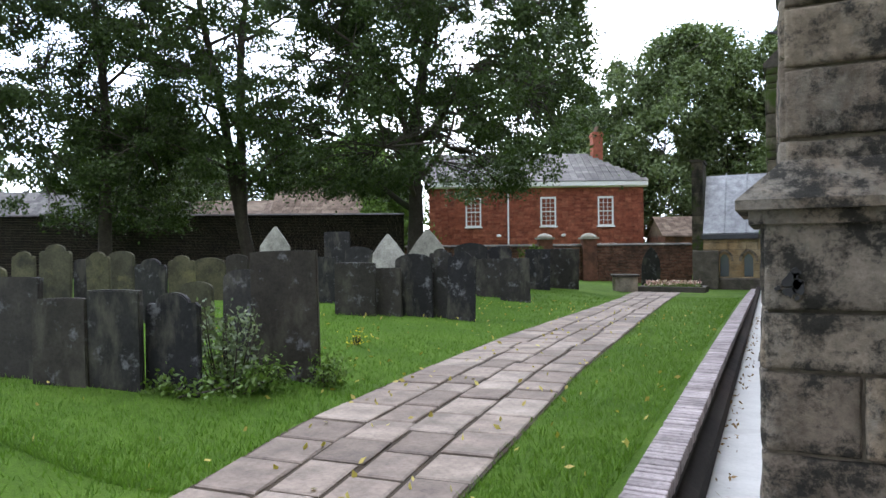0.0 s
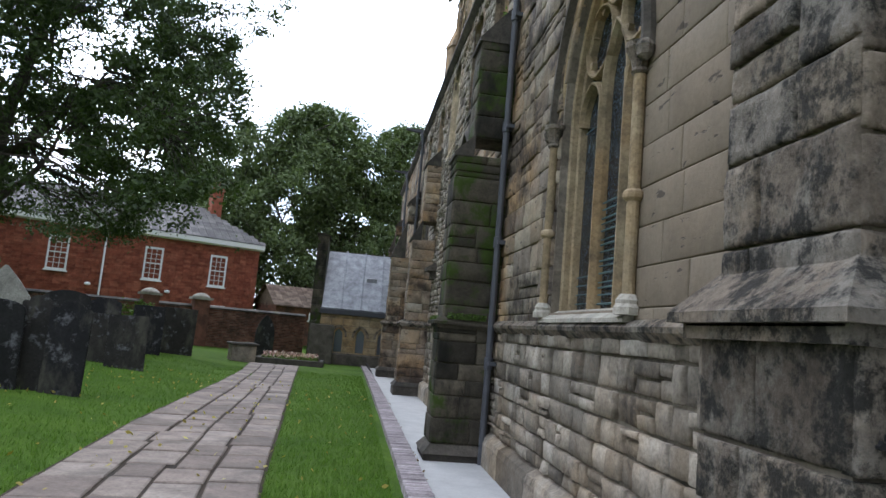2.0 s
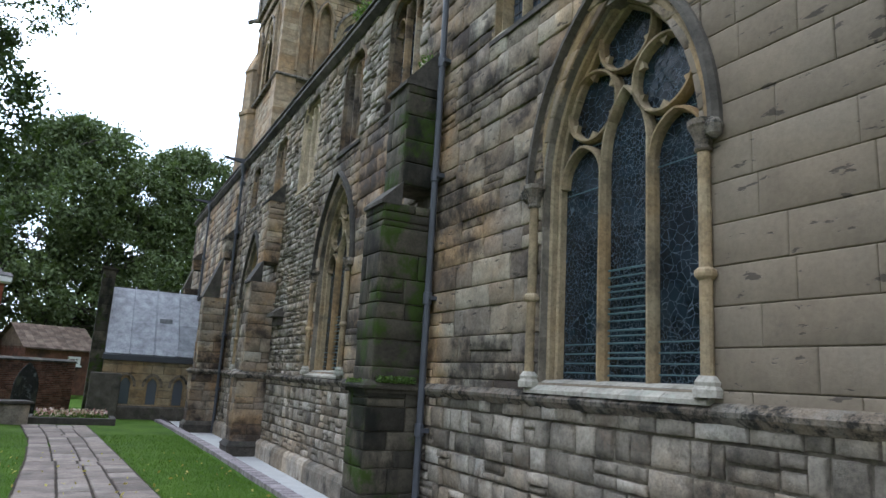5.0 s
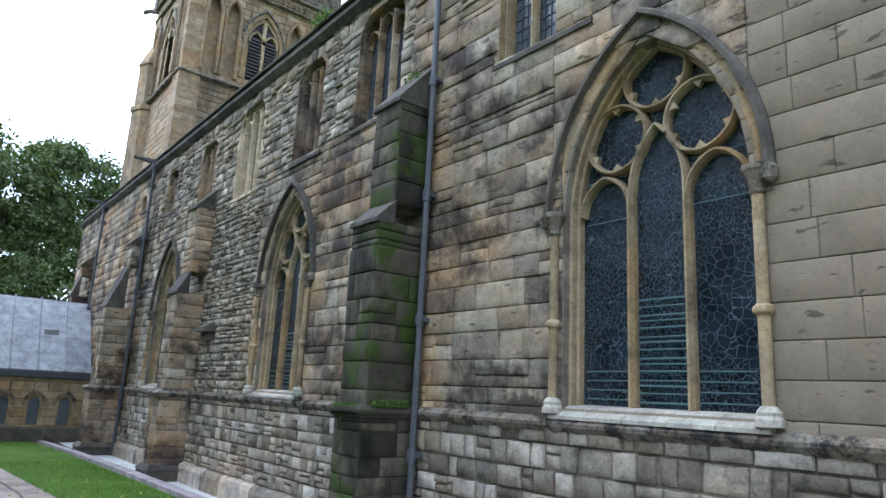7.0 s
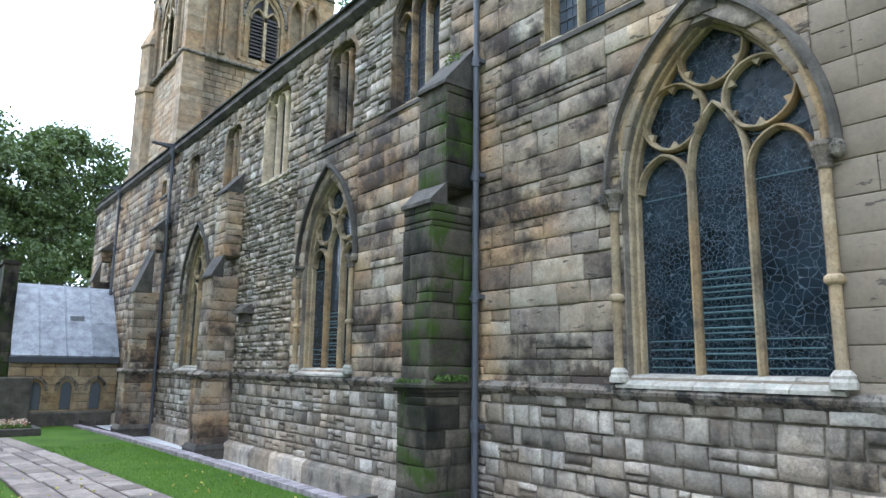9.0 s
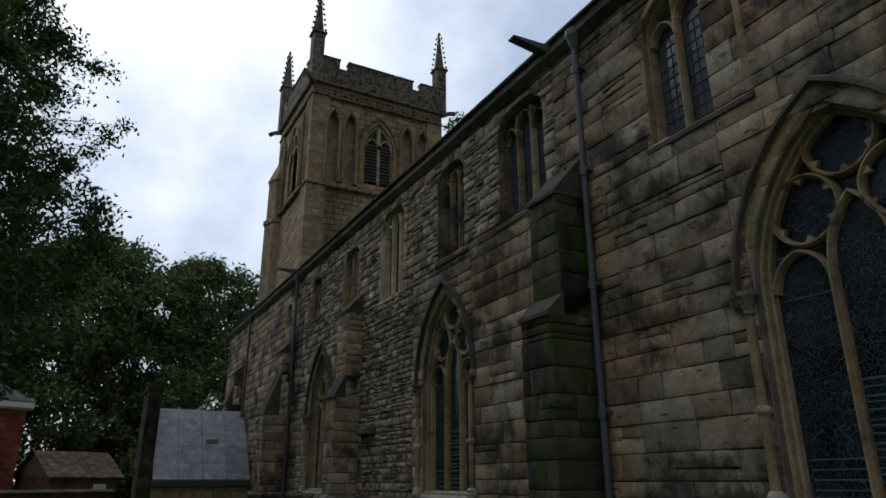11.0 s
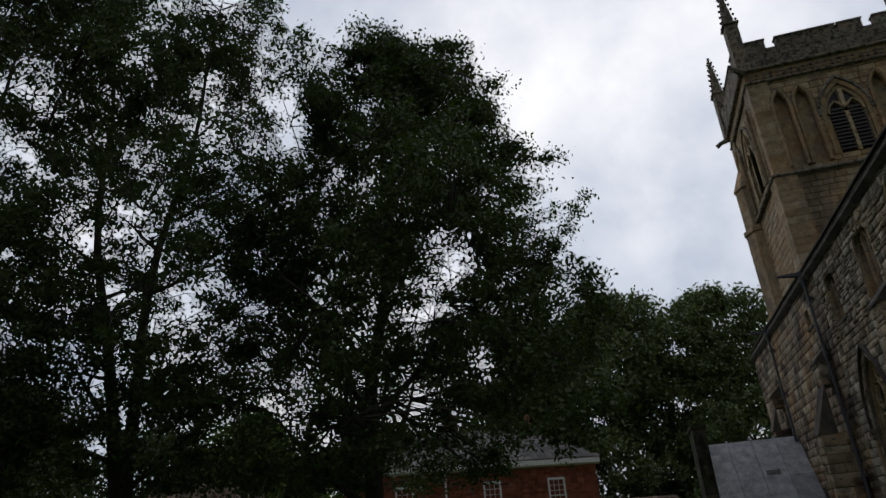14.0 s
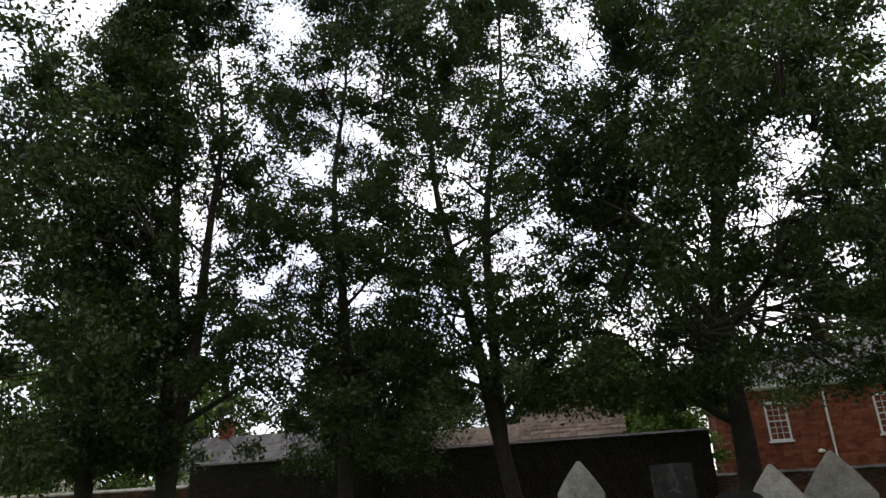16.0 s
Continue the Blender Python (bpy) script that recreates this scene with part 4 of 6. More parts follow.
drainpipe(11.6, 9.2, TRENCH, 0.67, "tall grey cast-iron drainpipe in the buttress corner")
drainpipe(27.6, 9.2, TRENCH, 0.67, "tall grey drainpipe beside a far buttress")
drainpipe(35.0, 9.2, TRENCH, 0.67, "dark drainpipe near the far end")
for y in (12.4, 27.7, 35.2):
    ob = thing("water_spout", "dark lead-covered spout projecting from the parapet", "spout", (WALL_X, y, CORNICE + 0.15), group="parapet spouts")
    bm = bmesh.new()
    prism(bm, [(0.0, -0.08), (-0.85, 0.03), (-0.85, 0.06), (0.0, 0.1)], "y", -0.09, 0.09)
    part("trough", bm, M_LEADDARK, ob)

# old stone bracket on the wall
ob = thing("wall_bracket", "black weathered stone hood fixed on the rubble wall", "bracket", (WALL_X, 20.4, 3.2))
bm = bmesh.new()
box(bm, -0.3, 0.04, -0.36, 0.36, 0.0, 0.1)
prism(bm, [(-0.28, 0.101), (0.04, 0.101), (0.04, 0.26), (-0.08, 0.24)], "y", -0.3, 0.3)
box(bm, -0.16, 0.04, -0.26, 0.26, -0.22, -0.001)
part("hood", bm, M_DARKSTONE, ob)


# ---- tower ----
def build_tower():
    X0, X1, Y0, Y1 = 3.75, 12.05, 38.0, 44.8
    S0, S1, TOPC, TOP = 12.5, 18.0, 24.1, 25.8
    tw = thing("church_tower", "square sandstone church tower with belfry windows and pinnacles", "tower", kind="structure")
    bm = bmesh.new()
    box(bm, X0 + 0.26, X1 - 0.05, Y0 + 0.26, Y1 - 0.05, 0, TOP - 0.6)
    part("core", bm, M_TOWER, tw)
    rng = random.Random(3)
    vs, fs = [], []
    bel = arch_half(0.95, 18.6, 21.0, 22.6)
    niche = arch_half(0.4, 18.3, 21.9, 22.85)
    xc, yc = (X0 + X1) / 2, (Y0 + Y1) / 2

    def add(mesh):
        k = len(vs)
        vs.extend(mesh[0])
        fs.extend(tuple(i + k for i in f) for f in mesh[1])
    add(stone_mesh(courses(X0, X1, 8, TOP - 0.8, (0.3, 0.42), (0.5, 1.0), 0.012, [(xc, bel, 18.6, 22.6)] + [(xc + o, niche, 18.3, 22.85) for o in (-2.9, -1.85, 1.85, 2.9)], rng, (18.3, 18.6)), lambda u, z, o: (u, Y0 - o, z), rng, (0, 0.02), 0.3, 0.015))
    add(stone_mesh(courses(Y0, Y1, 8, TOP - 0.8, (0.3, 0.42), (0.5, 1.0), 0.012, [(yc, bel, 18.6, 22.6)] + [(yc + o, niche, 18.3, 22.85) for o in (-2.4, 2.4)], rng, (18.3, 18.6)), lambda u, z, o: (X0 - o, u, z), rng, (0, 0.02), 0.3, 0.015))
    st = part("stones", (vs, fs), M_TOWER, tw)
    st["kind"] = "stuff"
    # clasping corner strips
    for x, y in ((X0, Y0), (X1, Y0), (X0, Y1)):
        for za, zb, e in ((8, S0, 0.22), (S0, S1, 0.18), (S1, TOPC, 0.12)):
            bm = bmesh.new()
            sx, sy = (1 if x == X0 else -1), (1 if y == Y0 else -1)
            z = za
            while z < zb - 0.01:
                h = min(rng.uniform(0.32, 0.45), zb - z)
                xs = sorted((x - sx * e, x + sx * (0.95 + rng.uniform(-0.02, 0.02))))
                ys = sorted((y - sy * e, y + sy * (0.95 + rng.uniform(-0.02, 0.02))))
                box(bm, xs[0], xs[1], ys[0], ys[1], z + 0.005, z + h - 0.005)
                z += h
            part("corner_buttress", bm, M_TOWER, tw)
    # strings
    for z, o, h in ((S0, 0.3, 0.14), (S1, 0.28, 0.16), (TOPC - 0.35, 0.2, 0.14), (TOPC + 0.45, 0.32, 0.16)):
        bm = bmesh.new()
        box(bm, X0 - o, X1 + o, Y0 - o, Y1 + o, z - h, z, bevel=0.05)
        part("string_course", bm, M_SOOTY, tw)
    # carved frieze
    bm = bmesh.new()
    box(bm, X0 - 0.1, X1 + 0.1, Y0 - 0.1, Y1 + 0.1, TOPC - 0.34, TOPC + 0.28)
    part("frieze", bm, M_TOWER, tw)
    bm = bmesh.new()
    for i in range(24):
        u = X0 + 0.2 + i * (X1 - X0 - 0.4) / 23
        for k in range(2):
            prism(bm, [(u - 0.13, TOPC - 0.2 + k * 0.22), (u, TOPC - 0.28 + k * 0.22), (u + 0.13, TOPC - 0.2 + k * 0.22), (u, TOPC - 0.1 + k * 0.22)], "y", Y0 - 0.17, Y0 - 0.09)
    part("frieze_carving", bm, M_SOOTY, tw)
    # battlements
    for k, (a, b, y, axis) in enumerate(((X0, X1, Y0, "x"), (X0, X1, Y1, "x"), (Y0, Y1, X0, "y"), (Y0, Y1, X1, "y"))):
        bm = bmesh.new()
        ins = 0.17 if (axis == "x" and y == Y0) or (axis == "y" and y == X0) else -0.17
        lo, hi = y - 0.2 - 0.03 * (k > 1), y + 0.2 + 0.03 * (k > 1)
        def bx(u0, u1, z0, z1, g=0.0):
            if axis == "x":
                box(bm, u0, u1, lo - g, hi + g, z0, z1)
            else:
                box(bm, lo - g, hi + g, u0, u1, z0, z1)
        bx(a - 0.1, b + 0.1, TOPC + 0.45, TOP - 0.1)
        L = b - a
        for f0, f1 in ((0.04, 0.17), (0.24, 0.6), (0.62, 0.76), (0.83, 0.97)):
            bx(a + L * f0, a + L * f1, TOP - 0.099, TOP + 0.42)
            bx(a + L * f0 - 0.05, a + L * f1 + 0.05, TOP + 0.421, TOP + 0.52, 0.05)
        part("battlement", bm, M_SOOTY, tw, "battlemented parapet")
    # pinnacles with crockets
    for x, y in ((X0, Y0), (X1, Y0), (X0, Y1), (X1, Y1)):
        bm = bmesh.new()
        box(bm, x - 0.34, x + 0.34, y - 0.34, y + 0.34, TOPC + 0.4, TOP + 1.9)
        box(bm, x - 0.44, x + 0.44, y - 0.44, y + 0.44, TOP + 1.901, TOP + 2.02)
        base, tip = TOP + 2.02, TOP + 4.9
        lathe(bm, [(0.38, base), (0.05, tip - 0.2), (0.04, tip - 0.15), (0.13, tip - 0.08), (0.05, tip), (0.09, tip + 0.06), (0.02, tip + 0.14)], 6, (x, y, 0))
        pin = part("pinnacle", bm, M_SOOTY, tw, "slender crocketed pinnacle")
        for k in range(4):
            bm = bmesh.new()
            a = math.pi / 4 + k * math.pi / 2
            for j in range(7):
                f = (j + 0.4) / 7.4
                r, z = 0.38 * (1 - f) + 0.05 + 0.07, base + (tip - base) * f
                lathe(bm, [(0.02, -0.07), (0.07, -0.01), (0.08, 0.05), (0.03, 0.1)], 5, (x + r * math.cos(a), y + r * math.sin(a), z))
            part("crockets", bm, M_SOOTY, pin)
    # gargoyles at the cornice
    for x, y, dx, dy in ((X0, Y0, -1, -1), (X1, Y0, 1, -1), (X0, Y1, -1, 1)):
        bm = bmesh.new()
        tube(bm, [(x, y, TOPC + 0.3), (x + dx * 0.5, y + dy * 0.5, TOPC + 0.36), (x + dx * 0.75, y + dy * 0.75, TOPC + 0.28)], [0.2, 0.14, 0.16], 6)
        part("waterspout_block", bm, M_SOOTY, tw, "weathered carved waterspout")
    # belfry windows and blind arcades
    def belfry(cen, m, niches):
        def sw(bm, path, prof):
            sweep(bm, path, prof)
            bmesh.ops.transform(bm, matrix=m, verts=bm.verts)
        win = new("belfry_window")
        win.parent = tw
        for g, o in ((0.12, 0.06), (-0.05, -0.08)):
            bm = bmesh.new()
            sw(bm, arch_path(cen, 0.95 + g, 18.6, 21.0, 22.6 + g * 1.3, 10), [(-0.1, o - 0.25), (-0.1, o), (0.1, o), (0.1, o - 0.25)])
            part("arch_order", bm, M_DRESSED, win)
        bm = bmesh.new()
        sw(bm, arch_path(cen, 1.25, 20.9, 20.91, 23.1, 10), [(-0.07, -0.02), (-0.07, 0.1), (0.07, 0.14), (0.07, -0.02)])
        part("hood_mould", bm, M_SOOTY, win)
        # black sheet behind the louvres, put in for the unlit belfry
        bm = bmesh.new()
        prism(bm, arch_path(cen, 0.94, 18.62, 21.0, 22.58, 8), "x", 0.2, 0.205)
        bmesh.ops.transform(bm, matrix=m, verts=bm.verts)
        part("dark_opening", bm, M_BLACK, win)
        bm = bmesh.new()
        sw(bm, [(cen, 18.6), (cen, 22.3)], [(-0.09, -0.2), (-0.09, 0.08), (0.09, 0.08), (0.09, -0.2)])
        part("mullion", bm, M_DRESSED, win)
        for s in (-1, 1):
            bm = bmesh.new()
            sw(bm, arch_path(cen + s * 0.43, 0.4, 20.9, 20.91, 21.6, 8), [(-0.05, -0.2), (-0.05, 0.08), (0.05, 0.08), (0.05, -0.2)])
            part("light_arch", bm, M_DRESSED, win)
            for k in range(12):
                bm = bmesh.new()
                z = 18.75 + k * 0.21
                prism(bm, [(-0.07, z), (-0.05, z), (0.04, z + 0.16), (0.02, z + 0.16)], "y", cen + s * 0.43 - 0.38, cen + s * 0.43 + 0.38)
                bmesh.ops.transform(bm, matrix=m, verts=bm.verts)
                part("louvre_slat", bm, M_LOUVRE, win)
        for off in niches:
            bm = bmesh.new()
            sw(bm, arch_path(cen + off, 0.5, 21.85, 21.86, 23.05, 8), [(-0.06, -0.02), (-0.06, 0.12), (0.05, 0.18), (0.06, -0.02)])
            part("hood_mould", bm, M_SOOTY, tw)
            bm = bmesh.new()
            sw(bm, arch_path(cen + off, 0.42, 18.3, 21.9, 22.9, 8), [(-0.09, -0.02), (-0.09, 0.16), (-0.02, 0.24), (0.05, 0.2), (0.08, 0.1), (0.08, -0.02)])
            part("blind_arch", bm, M_TOWER, tw, "tall blind arcade moulding")
    # plane of constant x turned onto the two faces that show
    belfry(xc, Matrix(((0, 1, 0, 0), (1, 0, 0, Y0), (0, 0, 1, 0), (0, 0, 0, 1))), (-2.9, -1.85, 1.85, 2.9))
    belfry(yc, Matrix(((1, 0, 0, X0), (0, 1, 0, 0), (0, 0, 1, 0), (0, 0, 0, 1))), (-2.4, 2.4))
    # stair turret at the far corner
    bm = bmesh.new()
    cx, cy = X0 + 0.35, Y1 - 0.3
    lathe(bm, [(1.25, 0), (1.2, 12.0), (1.3, 12.0), (1.3, 12.3), (1.12, 12.4), (1.12, 17.4), (1.22, 17.45), (1.22, 17.7), (1.05, 17.8), (1.05, 20.3), (1.15, 20.4), (0.3, 22.5)], 8, (cx, cy, 0))
    part("stair_turret", bm, M_TOWER, tw, "polygonal stair turret")
    return tw


tower = build_tower()
# transept-like roof mass joining tower and nave
bm = bmesh.new()
prism(bm, [(WALL_X + 3.2, PARAPET - 0.4), (14, PARAPET - 0.4), (14, 11.0), (8, 11.6)], "y", -14, 38.3)
tagged(part("nave_roof", bm, M_LEADDARK), "low lead roof behind the parapet", "roof", kind="structure")

# ---- far end: lean-to, low wall, dark wall ----
def brick_face(rng, u0, u1, z0, z1, place, holes=(), hs=(0.075, 0.08), ls=(0.2, 0.24)):
    return brick_mesh(courses(u0, u1, z0, z1, hs, ls, 0.01, holes, rng), place, rng)


def build_lean_to():
    lt = thing("vestry_lean_to", "low stone vestry with small lancets and a lead roof", "building", kind="structure")
    rng = random.Random(8)
    X0, X1, Y = -2.85, 0.78, 33.0
    hol = [(x, arch_half(0.24, 0.2, 0.95, 1.3), 0.2, 1.3) for x in (-1.95, -0.95, 0.05)]
    bm = bmesh.new()
    box(bm, X0, X1, Y + 0.12, Y + 0.5, -0.6, 2.0)
    part("core", bm, M_MORTAR, lt)
    vs, fs = stone_mesh(courses(X0, X1, -0.6, 1.9, (0.26, 0.34), (0.4, 0.8), 0.01, hol, rng, [0.2]), lambda u, z, o: (u, Y - o, z), rng, (0, 0.01), 0.13, 0.01)
    st = part("stones", (vs, fs), M_DRESSED, lt)
    st["kind"] = "stuff"
    turn = Matrix(((0, 1, 0, 0), (1, 0, 0, Y), (0, 0, 1, 0), (0, 0, 0, 1)))
    for x in (-1.95, -0.95, 0.05):
        for name, w, z0, out, m in (("hood_mould", 0.34, 0.9, 0.08, M_SOOTY), ("jamb", 0.235, 0.2, -0.02, M_DRESSED)):
            bm = bmesh.new()
            sweep(bm, arch_path(x, w, z0, 0.95, 1.3 + (w - 0.235), 8), [(-0.05, -0.1), (-0.05, out), (0.05, out), (0.05, -0.1)])
            bmesh.ops.transform(bm, matrix=turn, verts=bm.verts)
            part(name, bm, m, lt)
        bm = bmesh.new()
        prism(bm, arch_path(x, 0.2, 0.22, 0.95, 1.26, 6), "x", 0.09, 0.1)
        bmesh.ops.transform(bm, matrix=turn, verts=bm.verts)
        part("glass", bm, M_PANE, lt)
    bm = bmesh.new()
    prism(bm, [(Y - 0.14, 1.92), (Y - 0.14, 2.12), (Y + 0.1, 2.16), (Y + 0.1, 1.92)], "x", X0 - 0.05, X1)
    part("gutter", bm, M_LEADDARK, lt, "dark lead gutter")
    bm = bmesh.new()
    prism(bm, [(Y - 0.08, -0.6), (Y - 0.08, 0.08), (Y, 0.16), (Y, -0.6)], "x", X0 - 0.05, X1)
    part("plinth", bm, M_DARKSTONE, lt)
    # lead sheets with rolls between them
    n = 4
    for i in range(n):
        a, b = X0 + (X1 - X0) * i / n, X0 + (X1 - X0) * (i + 1) / n
        for j, (f0, f1) in enumerate(((0.0, 0.46), (0.46, 0.98))):
            bm = bmesh.new()
            k = 0.012 * (1 - j)
            p = [(Y - 0.1 + 2.3 * f, 2.14 + 2.9 * f) for f in (f0, f1)]
            prism(bm, [(p[0][0], p[0][1] + 0.03 + k), (p[1][0], p[1][1] + 0.03 + k), (p[1][0] + 0.05, p[1][1] - 0.03), (p[0][0] + 0.05, p[0][1] - 0.03)], "x", a + 0.004, b - 0.004)
            part("lead_sheet", bm, M_LEADROOF, lt)
        if i:
            bm = bmesh.new()
            tube(bm, [(a, Y - 0.1, 2.19), (a, Y + 2.2, 5.09)], [0.035, 0.035], 6)
            part("lead_roll", bm, M_LEADROOF, lt)
    bm = bmesh.new()
    box(bm, X0 + 1.95, X0 + 2.45, Y + 1.0, Y + 1.12, 3.52, 3.75)
    part("roof_vent", bm, M_LEADROOF, lt, "small lead roof vent")
    bm = bmesh.new()
    prism(bm, [(Y + 0.2, 1.9), (Y + 2.25, 4.95), (Y + 2.25, 1.9)], "x", X0 + 0.02, X0 + 0.3)
    box(bm, X0, X1, Y + 2.2, Y + 2.6, -0.6, 5.05)
    part("gable_wall", bm, M_DARKSTONE, lt)
    bm = bmesh.new()
    z = -0.6
    while z < 5.2:
        box(bm, X0 - 0.5, X0 - 0.01, Y + 0.3, Y + 2.2, z + 0.004, z + 0.36, bevel=0.012)
        z += 0.36
    box(bm, X0 - 0.56, X0 + 0.05, Y + 0.24, Y + 2.26, z, z + 0.12)
    part("end_pillar", bm, M_MOSSY, lt, "mossy stone end pier")
    return lt


build_lean_to()
TURNED = 26.1


def local(u, d, z=0.0):
    """A point by its distance across and ahead along the street-side buildings, which stand at an angle to the church."""
    a = radians(TURNED)
    return (u * math.cos(a) - d * math.sin(a), u * math.sin(a) + d * math.cos(a), z)


def boundary_wall(name, u0, u1, d0, d1, z0, z1, thick, material, coping, label, cope_out=0.06):
    p, q = Vector(local(u0, d0)), Vector(local(u1, d1))
    L = (q - p).length
    ang = math.degrees(math.atan2(q.y - p.y, q.x - p.x))
    ob = thing(name, label, "wall", (p.x, p.y, 0), ang, kind="structure")
    bm = bmesh.new()
    box(bm, 0, L, 0.02, thick, z0, z1)
    part("core", bm, M_MORTAR, ob)
    rng = random.Random(len(label))
    st = part("bricks", brick_face(rng, 0, L, max(z0, -0.4), z1, lambda u, z, o: (u, 0.0 - o, z), (), (0.075, 0.08), (0.21, 0.24)), material, ob)
    st["kind"] = "stuff"
    u = 0
    bm = bmesh.new()
    while u < L - 0.01:
        v = min(u + 0.6, L)
        prism(bm, [(-cope_out, z1), (-cope_out, z1 + 0.06), (thick / 2, z1 + 0.16), (thick + cope_out, z1 + 0.06), (thick + cope_out, z1)], "x", u + 0.003, v - 0.003)
        u = v
    part("coping", bm, coping, ob, "stone coping")
    return ob


boundary_wall("boundary_wall", -2.0, 13.2, 35.0, 35.6, -0.6, 1.66, 0.36, M_OLDBRICK, M_DARKSTONE, "old red brick boundary wall with dark stone coping")
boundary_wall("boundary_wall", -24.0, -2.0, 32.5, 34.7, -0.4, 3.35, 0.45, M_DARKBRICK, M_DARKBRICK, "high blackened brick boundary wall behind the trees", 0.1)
boundary_wall("boundary_wall", -40.0, -24.05, 27.0, 32.5, -0.4, 2.5, 0.45, M_OLDBRICK, M_SILL, "lower stone-topped boundary wall behind the trees", 0.1)
for u in (5.35, 7.65):
    x, y, _ = local(u, 35.1)
    ob = thing("gate_pier", "square brick gate pier with a domed stone cap", "gate pier", (x, y, 0), TURNED, group="gate piers")
    bm = bmesh.new()
    box(bm, -0.36, 0.36, -0.18, 0.54, -0.5, 2.05)
    part("shaft", bm, M_OLDBRICK, ob)
    bm = bmesh.new()
    box(bm, -0.46, 0.46, -0.28, 0.64, 2.05, 2.15)
    lathe(bm, [(0.42, 2.151), (0.4, 2.22), (0.25, 2.32), (0.05, 2.38)], 12, (0, 0.18, 0))
    part("cap", bm, M_SILL, ob, "pale domed stone cap")


# ---- houses ----
def sash_window(parent, u, z0, w, h, y=0.0):
    win = new("window")
    win.parent = parent
    win.matrix_basis = pose(u, y, z0)
    bm = bmesh.new()
    t = 0.11
    for a, b, c, d in ((-w / 2, -w / 2 + t, 0, h), (w / 2 - t, w / 2, 0, h), (-w / 2 + t, w / 2 - t, 0, 0.1), (-w / 2 + t, w / 2 - t, h - 0.14, h), (-w / 2 + t, w / 2 - t, h / 2 - 0.035, h / 2 + 0.035)):
        box(bm, a, b, -0.035, 0.08, c, d)
    part("frame", bm, M_WHITE, win, "white painted sash frame")
    bm = bmesh.new()
    for k in (1, 2):
        x = -w / 2 + t + (w - 2 * t) * k / 3
        box(bm, x - 0.015, x + 0.015, 0.012, 0.04, 0.1, h - 0.14)
    for k in (1, 2, 4, 5):
        z = 0.1 + (h - 0.24) * k / 6
        box(bm, -w / 2 + t, w / 2 - t, 0.014, 0.038, z - 0.015, z + 0.015)
    part("glazing_bars", bm, M_WHITE, win)
    bm = bmesh.new()
    box(bm, -w / 2 + t, w / 2 - t, 0.05, 0.06, 0.1, h - 0.14)
    part("pane", bm, M_PANE, win, "dark glass with curtains behind")
    bm = bmesh.new()
    box(bm, -w / 2 - 0.08, w / 2 + 0.08, -0.1, 0.05, -0.09, -0.001)
    part("sill", bm, M_WHITE, win, "white sill")
    return win


